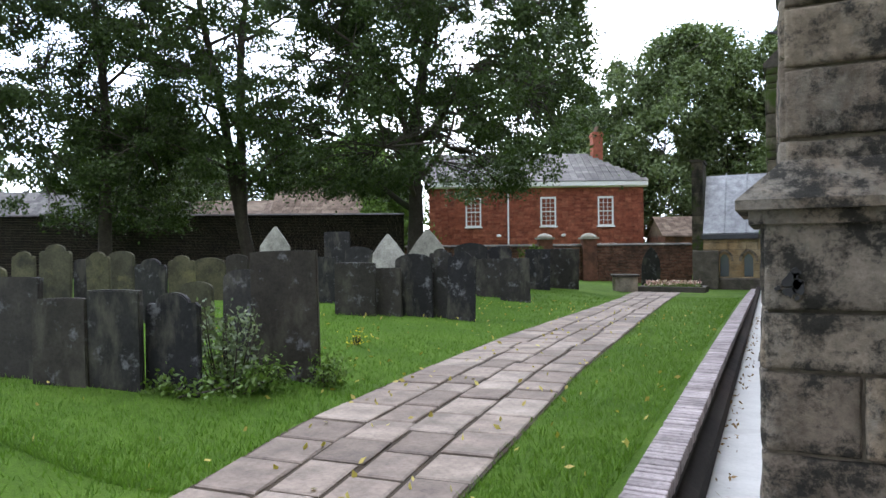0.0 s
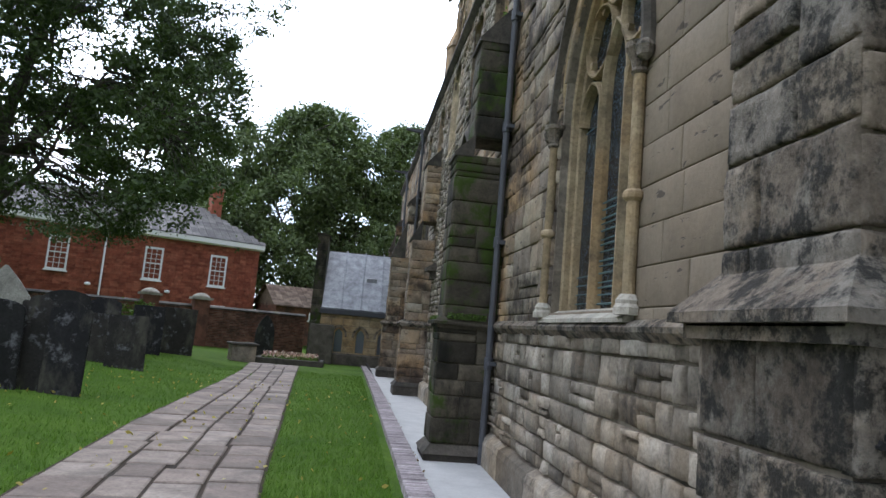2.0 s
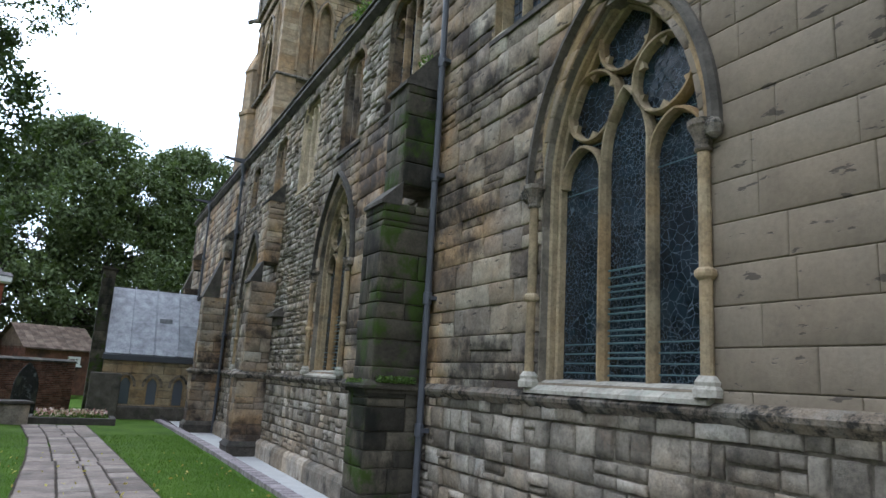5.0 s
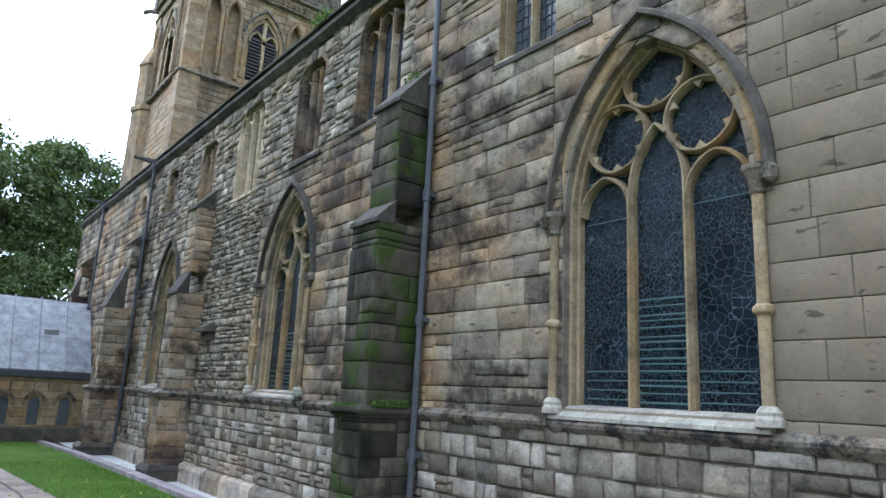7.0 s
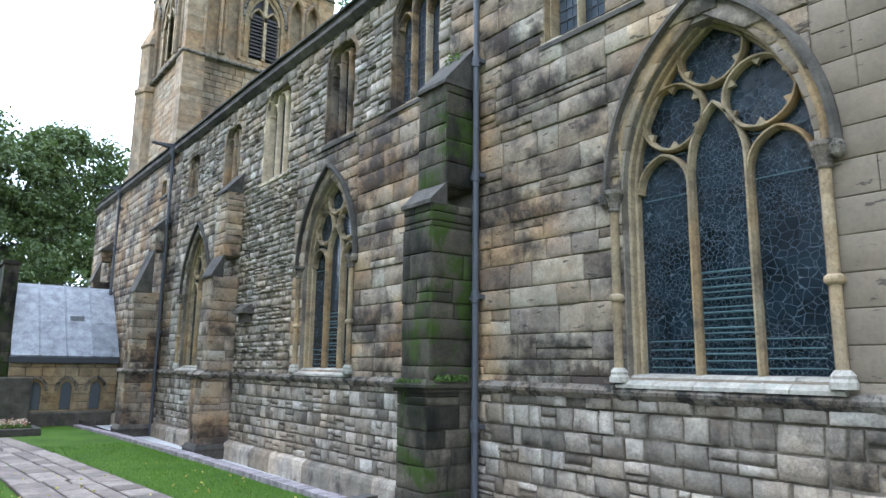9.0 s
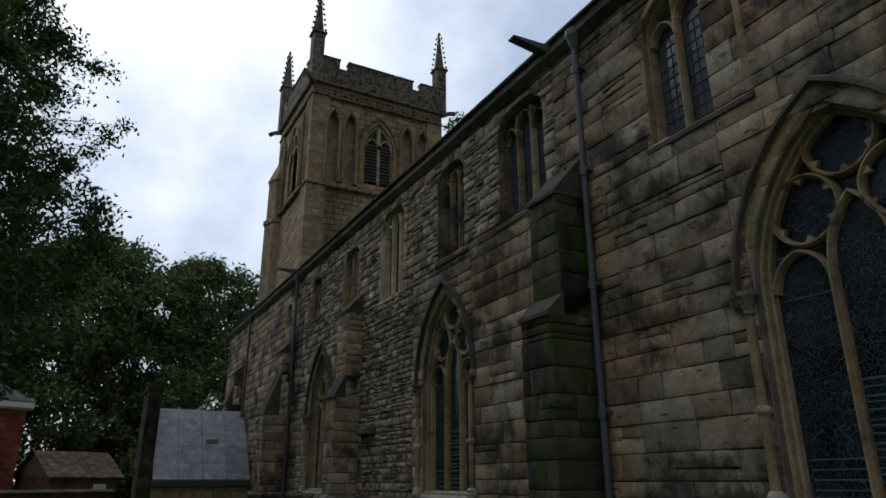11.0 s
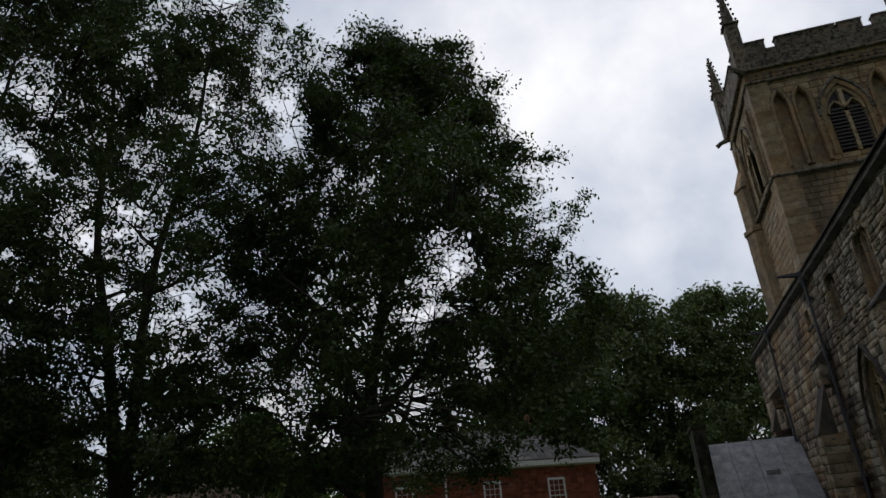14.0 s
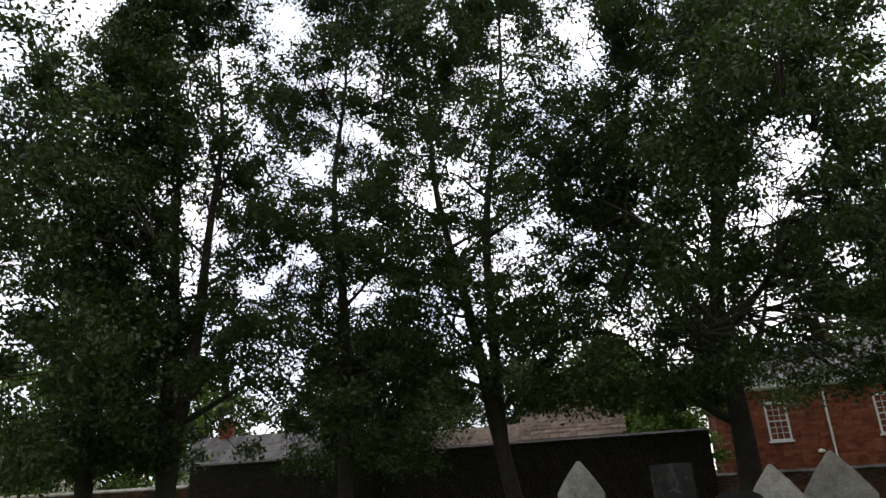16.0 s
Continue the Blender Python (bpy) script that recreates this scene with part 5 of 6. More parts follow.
def build_house():
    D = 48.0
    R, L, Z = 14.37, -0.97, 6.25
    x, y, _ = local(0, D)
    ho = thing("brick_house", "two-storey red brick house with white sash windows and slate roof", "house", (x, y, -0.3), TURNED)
    rng = random.Random(4)
    wins = [(2.2, 3.5), (7.55, 3.5), (11.65, 3.5)]
    bm = bmesh.new()
    box(bm, L, R, 0.03, 9, 0, Z + 0.1)
    part("wall", bm, M_REDBRICK, ho)
    holes = [(u, lambda z: 0.55, z0, z0 + 2.1) for u, z0 in wins]
    br = part("bricks", brick_face(rng, L, R, 1.6, Z, lambda u, z, o: (u, -o, z), holes, (0.15, 0.16), (0.42, 0.46)), M_REDBRICK, ho)
    br["kind"] = "stuff"
    for u, z0 in wins:
        sash_window(ho, u, z0, 1.12, 2.1)
    sash_window(ho, 11.75, 0.75, 1.35, 1.5, -0.03)
    bm = bmesh.new()
    prism(bm, [(-0.28, Z + 0.1), (-0.28, Z + 0.4), (0.1, Z + 0.46), (0.1, Z), (-0.1, Z)], "x", L - 0.2, R + 0.25)
    part("eaves_board", bm, M_WHITE, ho, "white painted eaves cornice")
    bm = bmesh.new()
    rz = Z + 3.0
    a = [bm.verts.new(p) for p in ((L - 0.3, -0.3, Z + 0.42), (R + 0.3, -0.3, Z + 0.42), (R + 0.3, 9.3, Z + 0.42), (L - 0.3, 9.3, Z + 0.42), (L - 0.3, 4.5, rz), (R - 3.2, 4.5, rz))]
    for q in ((0, 1, 5, 4), (1, 2, 5), (2, 3, 4, 5), (3, 0, 4), (3, 2, 1, 0)):
        bm.faces.new([a[i] for i in q])
    roof = part("roof", bm, M_SLATEROOF, ho, "hipped grey slate roof")
    for k in range(12):
        f0 = k / 12
        bm = bmesh.new()
        yy, zz = -0.3 + 4.8 * f0, Z + 0.43 + (rz - Z - 0.42) * f0
        ru = R + 0.3 - 3.5 * f0
        uu = L - 0.3
        while uu < ru - 0.2:
            box(bm, uu + 0.01, min(uu + 0.5, ru) - 0.01, yy, yy + 0.42, zz + 0.0, zz + 0.03, None)
            uu += 0.5
        for v in bm.verts:
            v.co.z += (v.co.y - yy) * (rz - Z - 0.42) / 4.8
        sl = part("slate_course", bm, M_SLATEROOF, roof)
        sl["kind"] = "stuff"
    for u, d, w, top, m in ((12.0, 4.2, 0.75, 4.6, M_REDBRICK), (6.4, 5.5, 0.9, 4.3, M_OLDBRICK)):
        bm = bmesh.new()
        box(bm, u - w / 2, u + w / 2, d - 0.5, d + 0.5, Z + 1.0, Z + top)
        box(bm, u - w / 2 - 0.07, u + w / 2 + 0.07, d - 0.57, d + 0.57, Z + top - 0.3, Z + top - 0.12)
        ch = part("chimney", bm, m, ho, "brick chimney stack")
        for k in (-0.2, 0.2):
            bm = bmesh.new()
            lathe(bm, [(0.13, 0), (0.11, 0.35), (0.14, 0.38), (0.14, 0.45)], 8, (u, d + k, Z + top))
            part("chimney_pot", bm, M_ROOFTILE, ch)
    bm = bmesh.new()
    u = 4.68
    tube(bm, [(u, -0.08, 0.2), (u, -0.08, Z)], [0.06, 0.06], 8)
    part("downpipe", bm, M_WHITE, ho, "white downpipe")
    for u in (4.0, 8.6):
        bm = bmesh.new()
        lathe(bm, [(0.05, 0), (0.17, 0.04), (0.17, 0.14), (0.05, 0.2)], 10, (u, -0.12, 2.75))
        part("bulkhead_lamp", bm, M_WHITE, ho, "small white wall lamp")
    return ho


build_house()


def simple_house(name, label, u, d, w, depth, wall_h, ridge, wall, roof_m, turn=0.0, windows=(), gable=False, z=-0.2, chimneys=()):
    x, y, _ = local(u, d)
    ho = thing(name, label, "house", (x, y, z), TURNED + turn)
    bm = bmesh.new()
    box(bm, 0, w, 0, depth, 0, wall_h)
    part("wall", bm, wall, ho)
    for k in range(10):
        bm = bmesh.new()
        for side in (0, 1):
            y0 = depth / 2 * k / 10 - 0.2
            z0 = wall_h - 0.1 + (ridge - wall_h) * k / 10
            uu = -0.25
            while uu < w + 0.2:
                vs = box(bm, uu + 0.005, uu + 0.42, y0, y0 + depth / 20 + 0.1, z0 + 0.04, z0 + 0.08)
                for v in vs:
                    v.co.z += (v.co.y - y0) * (ridge - wall_h) / (depth / 2)
                    if side:
                        v.co.y = depth - v.co.y
                uu += 0.425
        t = part("tile_course", bm, roof_m, ho)
        t["kind"] = "stuff"
    bm = bmesh.new()
    prism(bm, [(-0.2, wall_h - 0.1), (depth + 0.2, wall_h - 0.1), (depth / 2, ridge)], "x", 0, w)
    part("roof", bm, roof_m, ho)
    for (u1, z1, ww, hh) in windows:
        sash_window(ho, u1, z1, ww, hh, -0.03)
    for u1, top in chimneys:
        bm = bmesh.new()
        box(bm, u1 - 0.4, u1 + 0.4, depth / 2 - 0.4, depth / 2 + 0.4, ridge - 0.8, top)
        part("chimney", bm, M_REDBRICK, ho)
    return ho


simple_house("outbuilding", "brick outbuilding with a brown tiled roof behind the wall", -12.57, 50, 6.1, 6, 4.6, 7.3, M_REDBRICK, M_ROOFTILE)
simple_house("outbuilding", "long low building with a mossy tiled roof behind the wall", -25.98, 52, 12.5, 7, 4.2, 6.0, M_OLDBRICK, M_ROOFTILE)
simple_house("cottage", "white-rendered timbered cottage with slate roof seen through trees", -36, 46, 10.5, 7, 4.2, 6.4, M_RENDER, M_SLATEROOF, 8, [(1.2, 2.7, 1.0, 1.1), (3.2, 2.7, 1.0, 1.1), (5.6, 2.7, 1.0, 1.1), (7.8, 2.7, 1.0, 1.1)], chimneys=((2.0, 7.6),))
simple_house("cottage", "timbered cottage with tiled roof beyond the lower wall", -50, 36, 11, 7, 4.0, 6.3, M_RENDER, M_ROOFTILE, 25, [(1.5, 2.6, 1.0, 1.1), (4.5, 2.6, 1.0, 1.1), (8.0, 2.6, 1.0, 1.1)], chimneys=((6.0, 7.6),))
simple_house("brick_shed", "small brick shed with one window behind the low wall", 14.9, 45, 3.6, 4, 2.6, 3.9, M_OLDBRICK, M_ROOFTILE, 0, [(2.7, 1.7, 0.7, 0.5)])


# ---- gravestones ----
def stone_outline(w, h, kind):
    a = w / 2
    if kind == "flat":
        return [(-a, 0), (a, 0), (a, h - 0.01), (a * 0.5, h), (-a * 0.5, h), (-a, h - 0.01)]
    if kind == "gable":
        return [(-a, 0), (a, 0), (a, h - a * 1.25), (a * 0.55, h - a * 0.6), (0.03, h), (-0.03, h), (-a * 0.55, h - a * 0.6), (-a, h - a * 1.25)]
    if kind == "gothic":
        pts = [(a * math.cos(t) if t < 1.0 else a * math.cos(t), 0) for t in ()]
        return [(-a, 0), (a, 0)] + [(y, z) for y, z in reversed(arch_path(0, a, h * 0.5, h * 0.55, h, 6))]
    if kind == "round":
        r = a
        s = 0.42
        return [(-a, 0), (a, 0)] + [(r * math.cos(math.pi * i / 10), h - r * s + r * s * math.sin(math.pi * i / 10)) for i in range(11)]
    # shouldered: quarter hollows, then a round head
    b = a * 0.62
    pts = [(-a, 0), (a, 0), (a, h - a * 0.5), (a * 0.86, h - a * 0.36), (b * 1.1, h - a * 0.38)]
    pts += [(b * math.cos(math.pi * i / 8), h - a * 0.38 + a * 0.38 * math.sin(math.pi * i / 8)) for i in range(0, 9)]
    pts += [(-b * 1.1, h - a * 0.38), (-a * 0.86, h - a * 0.36), (-a, h - a * 0.5)]
    return pts


SRNG = random.Random(21)


def headstone(x, y, w, h, kind, material=None, turn=None, label="", thick=0.075):
    material = material or M_SLATE
    words = {"flat": "flat-topped dark slate headstone standing in grass", "round": "round-headed dark slate headstone standing in grass", "shoulder": "shouldered dark slate headstone with a curved top", "gable": "pale pointed headstone behind the slate rows", "gothic": "dark pointed gothic headstone near the low wall"}
    if material is M_LICHEN:
        words = dict.fromkeys(words, "old headstone covered in yellow-green lichen")
    lean_x, lean_y = SRNG.uniform(-3.5, 3.5), SRNG.uniform(-1.2, 1.2)
    bm = bmesh.new()
    prism(bm, stone_outline(w, h + 0.25, kind), "y", -thick / 2, thick / 2)
    bmesh.ops.recalc_face_normals(bm, faces=bm.faces)
    es = [e for e in bm.edges if abs(e.verts[0].co.y - e.verts[1].co.y) < 1e-5]
    bmesh.ops.bevel(bm, geom=es, offset=0.012, segments=2, affect="EDGES")
    ob = part("headstone", bm, material)
    ob.matrix_basis = pose(x, y, ground_z(x, y) - 0.25, lean_x, lean_y, (17 if turn is None else turn) + SRNG.uniform(-6, 6))
    return tagged(ob, label or words[kind], "headstone", group="churchyard headstones")


headstone(-7.03, 4.24, 0.61, 1.03, "flat")
headstone(-6.31, 4.30, 0.57, 0.87, "flat")
headstone(-5.80, 4.53, 0.57, 0.99, "flat")
headstone(-5.30, 4.77, 0.58, 1.00, "shoulder")
headstone(-4.91, 6.02, 0.77, 1.45, "flat")
headstone(-5.88, 6.38, 0.56, 1.14, "round")
headstone(-7.52, 11.34, 0.83, 1.05, "flat")
headstone(-7.06, 11.72, 0.73, 0.96, "flat")
headstone(-6.56, 12.07, 0.76, 1.28, "round")
headstone(-6.11, 12.41, 0.47, 1.42, "shoulder")
headstone(-5.68, 12.39, 0.58, 1.40, "shoulder")
headstone(-7.37, 18.13, 0.78, 1.11, "flat")
headstone(-6.38, 17.56, 0.83, 1.20, "flat")
headstone(-7.57, 23.11, 0.90, 1.46, "flat")
headstone(-7.18, 25.17, 1.10, 1.54, "flat")
headstone(-8.25, 18.77, 1.02, 1.55, "round")
headstone(-7.69, 19.73, 0.77, 1.49, "round")
headstone(-10.53, 16.00, 0.78, 1.34, "round")
headstone(-12.62, 18.00, 0.87, 1.83, "flat")
headstone(-14.0, 16.55, 1.0, 1.95, "gable", M_PALE)
headstone(-10.41, 17.50, 1.01, 1.74, "gable", M_PALE)
headstone(-9.82, 19.00, 1.26, 1.96, "gable", M_PALE)
headstone(-12.64, 8.50, 0.73, 1.31, "shoulder", M_LICHEN)
headstone(-15.23, 9.50, 0.58, 1.17, "shoulder", M_LICHEN)
headstone(-12.56, 9.00, 0.36, 1.02, "round")
headstone(-11.32, 8.50, 0.47, 1.17, "shoulder", M_LICHEN)
headstone(-12.03, 9.50, 0.62, 1.18, "round", M_LICHEN)
headstone(-9.38, 8.00, 0.58, 1.09, "shoulder")
headstone(-11.94, 11.00, 0.61, 1.08, "shoulder", M_LICHEN)
headstone(-12.09, 12.00, 0.79, 1.02, "round", M_LICHEN)
headstone(-12.16, 13.00, 0.56, 1.10, "round")
headstone(-7.51, 7.20, 0.52, 0.83, "round", M_LICHEN)
headstone(-9.40, 13.00, 0.56, 1.08, "flat")
headstone(-5.45, 34.6, 0.9, 2.0, "gothic")
headstone(-12.92, 7.50, 0.66, 0.91, "round", M_LICHEN)

# ---- flower bed, low pier and dark slab at the path's end ----
def build_end():
    ob = thing("planter_pier", "short square stone pier capped with a flat slab", "stone pier", (-5.35, 27.6, ground_z(-4.6, 27.6)), 20)
    bm = bmesh.new()
    box(bm, -0.45, 0.45, -0.35, 0.35, -0.2, 0.62, bevel=0.02)
    part("shaft", bm, M_RUBBLE, ob)
    bm = bmesh.new()
    box(bm, -0.52, 0.52, -0.42, 0.42, 0.62, 0.72, bevel=0.02)
    part("slab", bm, M_DARKSTONE, ob)
    bed = thing("flower_bed", "raised stone-edged bed of white and red flowers", "flower bed", (-3.6, 28.6, ground_z(-3, 28)), 0)
    bm = bmesh.new()
    for a in ((-1.35, 1.25, -0.6, -0.42), (-1.35, 1.25, 0.7, 0.88), (-1.35, -1.18, -0.42, 0.7), (1.08, 1.25, -0.42, 0.7)):
        box(bm, a[0], a[1], a[2], a[3], -0.2, 0.22, bevel=0.02)
    part("edging", bm, M_DARKSTONE, bed)
    bm = bmesh.new()
    box(bm, -1.18, 1.08, -0.42, 0.7, -0.2, 0.16)
    part("soil", bm, M_EARTH, bed)
    rng = np.random.default_rng(4)
    part("foliage", leaf_cloud(rng, rng.uniform((-1.1, -0.4, 0.15), (1.0, 0.65, 0.32), (900, 3)), 0.09), M_LEAF3, bed)["kind"] = "stuff"
    part("flowers", leaf_cloud(rng, rng.uniform((-1.1, -0.4, 0.25), (1.0, 0.65, 0.45), (500, 3)), 0.08), M_FLOWERS, bed)["kind"] = "stuff"
    ob = thing("tomb_slab", "dark upright slab against the vestry wall", "tomb slab", (-2.7, 32.5, -0.35))
    bm = bmesh.new()
    box(bm, -0.55, 0.55, -0.12, 0.12, 0, 1.75, bevel=0.03)
    part("slab", bm, M_DARKSTONE, ob)


def leaf_cloud(rng, centres, size, spread=0.0, droop=0.3):
    """Leaves as small folded rhombs about the centres."""
    n = len(centres)
    c = np.asarray(centres) + rng.normal(0, spread, (n, 3)) if spread else np.asarray(centres)
    d = rng.normal(0, 1, (n, 3))
    d[:, 2] -= droop
    d /= np.linalg.norm(d, axis=1)[:, None]
    e = np.cross(d, rng.normal(0, 1, (n, 3)))
    e /= np.linalg.norm(e, axis=1)[:, None] + 1e-9
    s = (size * rng.uniform(0.6, 1.35, n))[:, None]
    vs = np.empty((n, 4, 3))
    vs[:, 0], vs[:, 2] = c - d * s * 0.6, c + d * s * 0.6
    vs[:, 1], vs[:, 3] = c + e * s * 0.32 + d * s * 0.05, c - e * s * 0.32 + d * s * 0.05
    return vs


build_end()

# ---- trees ----
def grow(rng, bm, start, heading, length, radius, depth, tips, sides, wander=0.35, up=0.12):
    """A limb with its side limbs; the ends are gathered as tips."""
    n = max(3, int(length / 0.8))
    p, d = Vector(start), Vector(heading).normalized()
    pts, rad = [p.copy()], [radius]
    for i in range(n):
        d = (d + Vector((rng.uniform(-1, 1), rng.uniform(-1, 1), rng.uniform(-1, 1))) * wander * 0.4 + Vector((0, 0, up * 0.5))).normalized()
        p = p + d * (length / n)
        pts.append(p.copy())
        rad.append(radius * (1 - 0.72 * (i + 1) / n))
        if depth > 0 and i >= n * 0.25:
            for _ in range(2 if rng.random() < 0.6 else 1):
                a = rng.uniform(0, 2 * math.pi)
                side = d.cross(Vector((math.cos(a), math.sin(a), 0.3))).normalized()
                grow(rng, bm, p, (d * rng.uniform(0.35, 0.8) + side), length * rng.uniform(0.42, 0.62), rad[-1] * 0.62, depth - 1, tips, max(4, sides - 2), wander, up * 0.6)
        if depth <= 1:
            tips.append((p.copy(), max(depth, 0.3)))
    tube(bm, pts, rad, sides, False)


def crown_clumps(rng, seed, low, height, spread, off, n, gap, shape):
    """Centres of leafy sprays: lobed outline, hollow between the lobes, denser outwards."""
    out = []
    for _ in range(n * 12):
        if len(out) == n:
            break
        h, a = rng.random(), rng.uniform(0, 2 * math.pi)
        g = {"dome": min(1.0, 0.62 + 2.2 * h) * math.sqrt(max(0.0, 1 - h ** 2.3)), "column": min(1.0, 0.7 + 1.2 * h) * (1 - 0.55 * h ** 2.2), "broad": min(1.0, 0.92 + 0.4 * h) * math.sqrt(max(0.0, 1 - h ** 2.5))}[shape]
        lobe = 1 + 0.22 * math.sin(3 * a + seed + 5 * h) + 0.16 * math.sin(5 * a - 9 * h + seed * 1.7) + 0.12 * math.sin(17 * h + 2 * a + seed)
        q = g * spread * lobe * rng.random() ** 0.42
        p = Vector((off[0] * min(1, h * 3 + 0.3) + q * math.cos(a), off[1] * min(1, h * 3 + 0.3) + q * math.sin(a), low + (height - low) * h))
        if noise.noise(p * 0.3 + Vector((seed * 3.1, 0, 0))) + 0.5 * noise.noise(p * 0.75 + Vector((0, seed * 1.3, 0))) < gap:
            continue
        out.append(p)
    return out


def tree(x, y, height, spread, trunk, clumps, per, leaf, seed, material, label, low=4.0, lean=(0, 0), off=(0, 0), limbs=14, size=0.62, gap=-0.1, twin=False, shape="column", sway=(0, 0)):
    rng = random.Random(seed)
    ob = thing("tree", label, "tree", (x, y, ground_z(x, y) if y < 34 else -0.3), group="churchyard trees")
    bm = bmesh.new()
    tips = []
    fork = max(0.12, low / height * 0.9)
    stems = [(0.0, 0.0)] if not twin else [(-0.45, -0.12), (0.4, 0.15)]
    for k, (sx, sy) in enumerate(stems):
        pts, rad = [], []
        n = 18
        for i in range(n + 1):
            f = i / n
            part_f = max(0.0, f - fork * 0.8)
            wob = math.sin(f * 6 + seed + k) * 0.55 * f + math.sin(f * 15 + seed * 2 + k) * 0.22 * f
            pts.append(Vector((lean[0] * f * height + off[0] * f * 0.7 + sx * part_f * height * 0.2 + wob, lean[1] * f * height + off[1] * f * 0.7 + sy * part_f * height * 0.2 + wob * 0.5, -0.3 + f * height * 0.9)))
            pts[-1] += Vector((sway[0], sway[1], 0)) * math.exp(-max(0.0, f * height) / 2.6)
            flare = 1.45 - min(f * 12, 0.45) if f < 0.1 else 1.0
            rad.append(trunk * (1 - 0.95 * f ** 0.7) * flare * (0.85 if twin else 1))
        tube(bm, pts, rad, 10, False)
        for i in range(limbs):
            f = fork + (0.95 - fork) * (i + rng.random() * 0.7) / limbs
            j = min(n - 1, int(f * n))
            p = pts[j].lerp(pts[j + 1], f * n - j)
            a = i * 2.4 + seed + rng.uniform(-0.5, 0.5)
            h = (f - fork) / (1 - fork)
            g = math.sqrt(max(0.1, 1 - h ** 2))
            grow(rng, bm, p, (math.cos(a), math.sin(a), rng.uniform(0.25, 1.0) + 0.4 * h), max(1.4, spread * g * rng.uniform(0.55, 0.8)), max(0.05, rad[j] * rng.uniform(0.35, 0.6)), 1, tips, 6, 0.5, 0.12)
        tips += [(q, 1) for q in pts[n // 3:]]
    centres = crown_clumps(rng, seed, low, height, spread, (off[0] + lean[0] * height * 0.6, off[1] + lean[1] * height * 0.6), clumps, gap, shape)
    bones = np.array([q for q, _ in tips])
    for c in centres:
        # a twig from the nearest limb out to the spray
        d = bones - np.array(c)
        q = Vector(bones[int(np.argmin((d * d).sum(1) + 2.5 * np.maximum(d[:, 2], 0)))])
        if (q - c).length > 0.25:
            m = q.lerp(c, 0.5) + Vector((rng.uniform(-0.2, 0.2), rng.uniform(-0.2, 0.2), 0.08 * (q - c).length))
            tube(bm, [q, m, c], [0.035, 0.022, 0.008], 3, False)
    part("trunk", bm, M_BARK, ob, "rough grey-brown trunk and limbs", smooth=True)
    r = np.random.default_rng(seed)
    c = np.array(centres)
    w = r.gamma(2.5, 1.0, len(c))
    pick = r.choice(len(c), clumps * per, p=w / w.sum())
    k = r.normal(0, 1, (len(pick), 3)) * (size * np.array([0.6, 0.6, 0.42])) * r.uniform(0.5, 1.25, (len(c), 1))[pick]
    k[:, 2] -= 0.3 * (k[:, 0] ** 2 + k[:, 1] ** 2)
    cr = part("crown", leaf_cloud(r, c[pick] + k, leaf), material, ob, "many small green leaves with gaps of sky")
    cr["kind"] = "stuff"
    return ob


tree(-14.4, 26.4, 22.0, 7.1, 0.45, 1750, 140, 0.135, 3, M_LEAF, "tall ash tree with a dense dark crown beside the wall", 4.0, (0, 0), (1.4, 0.6), 24, size=0.55, gap=-0.07, shape="broad")
tree(-21.9, 23.4, 29.0, 5.6, 0.4, 1150, 115, 0.135, 8, M_LEAF, "tall forked ash tree with two dark stems", 4.2, (-0.03, -0.01), (0.5, 0.3), 15, size=0.55, gap=-0.03, twin=True, sway=(0.85, 0.4))
tree(-26.8, 20.3, 27.5, 4.3, 0.34, 950, 130, 0.135, 14, M_LEAF, "slim ash tree standing before the dark wall", 2.4, (0.01, 0.0), (0, 0), 18, size=0.55, gap=-0.05)
tree(-28.2, 14.2, 23.5, 4.4, 0.42, 820, 120, 0.135, 17, M_LEAF, "leafy churchyard tree with spreading limbs", 2.6, (0.0, 0.01), (0, 0), 12, size=0.54, gap=-0.06, twin=True)
tree(-29.6, 12.3, 20.5, 3.8, 0.36, 560, 115, 0.135, 23, M_LEAF, "slender leafy tree with an upright trunk", 2.4, (-0.02, -0.02), (0, 0), 16, size=0.54, gap=-0.04)
tree(-26.5, 6.4, 18.0, 4.6, 0.34, 420, 110, 0.14, 29, M_LEAF, "bushy tree at the edge of the graves", 2.2, (0, 0), (0, 0), 16, gap=-0.1)
tree(-6.4, 60.5, 20.2, 9.3, 0.5, 950, 120, 0.27, 31, M_LEAF2, "broad domed sycamore behind the brick house", 0.6, (0, 0), (0, 0), 20, size=1.0, gap=-0.35, shape="dome")
tree(2.5, 63.0, 20.3, 8.6, 0.5, 700, 120, 0.27, 37, M_LEAF2, "broad sycamore behind the vestry roof", 0.6, (0, 0), (0, 0), 18, size=1.0, gap=-0.35, shape="dome")
tree(-16.0, 63.0, 15.0, 6.0, 0.4, 200, 120, 0.34, 41, M_LEAF, "dark tree rising behind the house roof", 2.0, (0, 0), (0, 0), 10, size=1.1, gap=-0.2, shape="dome")
tree(-31.0, 47.0, 11.5, 4.8, 0.25, 190, 115, 0.25, 43, M_LEAF3, "bright green garden tree behind the wall", 1.5, (0, 0), (0, 0), 9, size=0.9, gap=-0.25, shape="dome")
tree(-42.0, 36.0, 13.0, 5.5, 0.3, 190, 115, 0.28, 47, M_LEAF, "dark garden tree between the cottages", 1.5, (0, 0), (0, 0), 9, size=1.0, gap=-0.2, shape="dome")
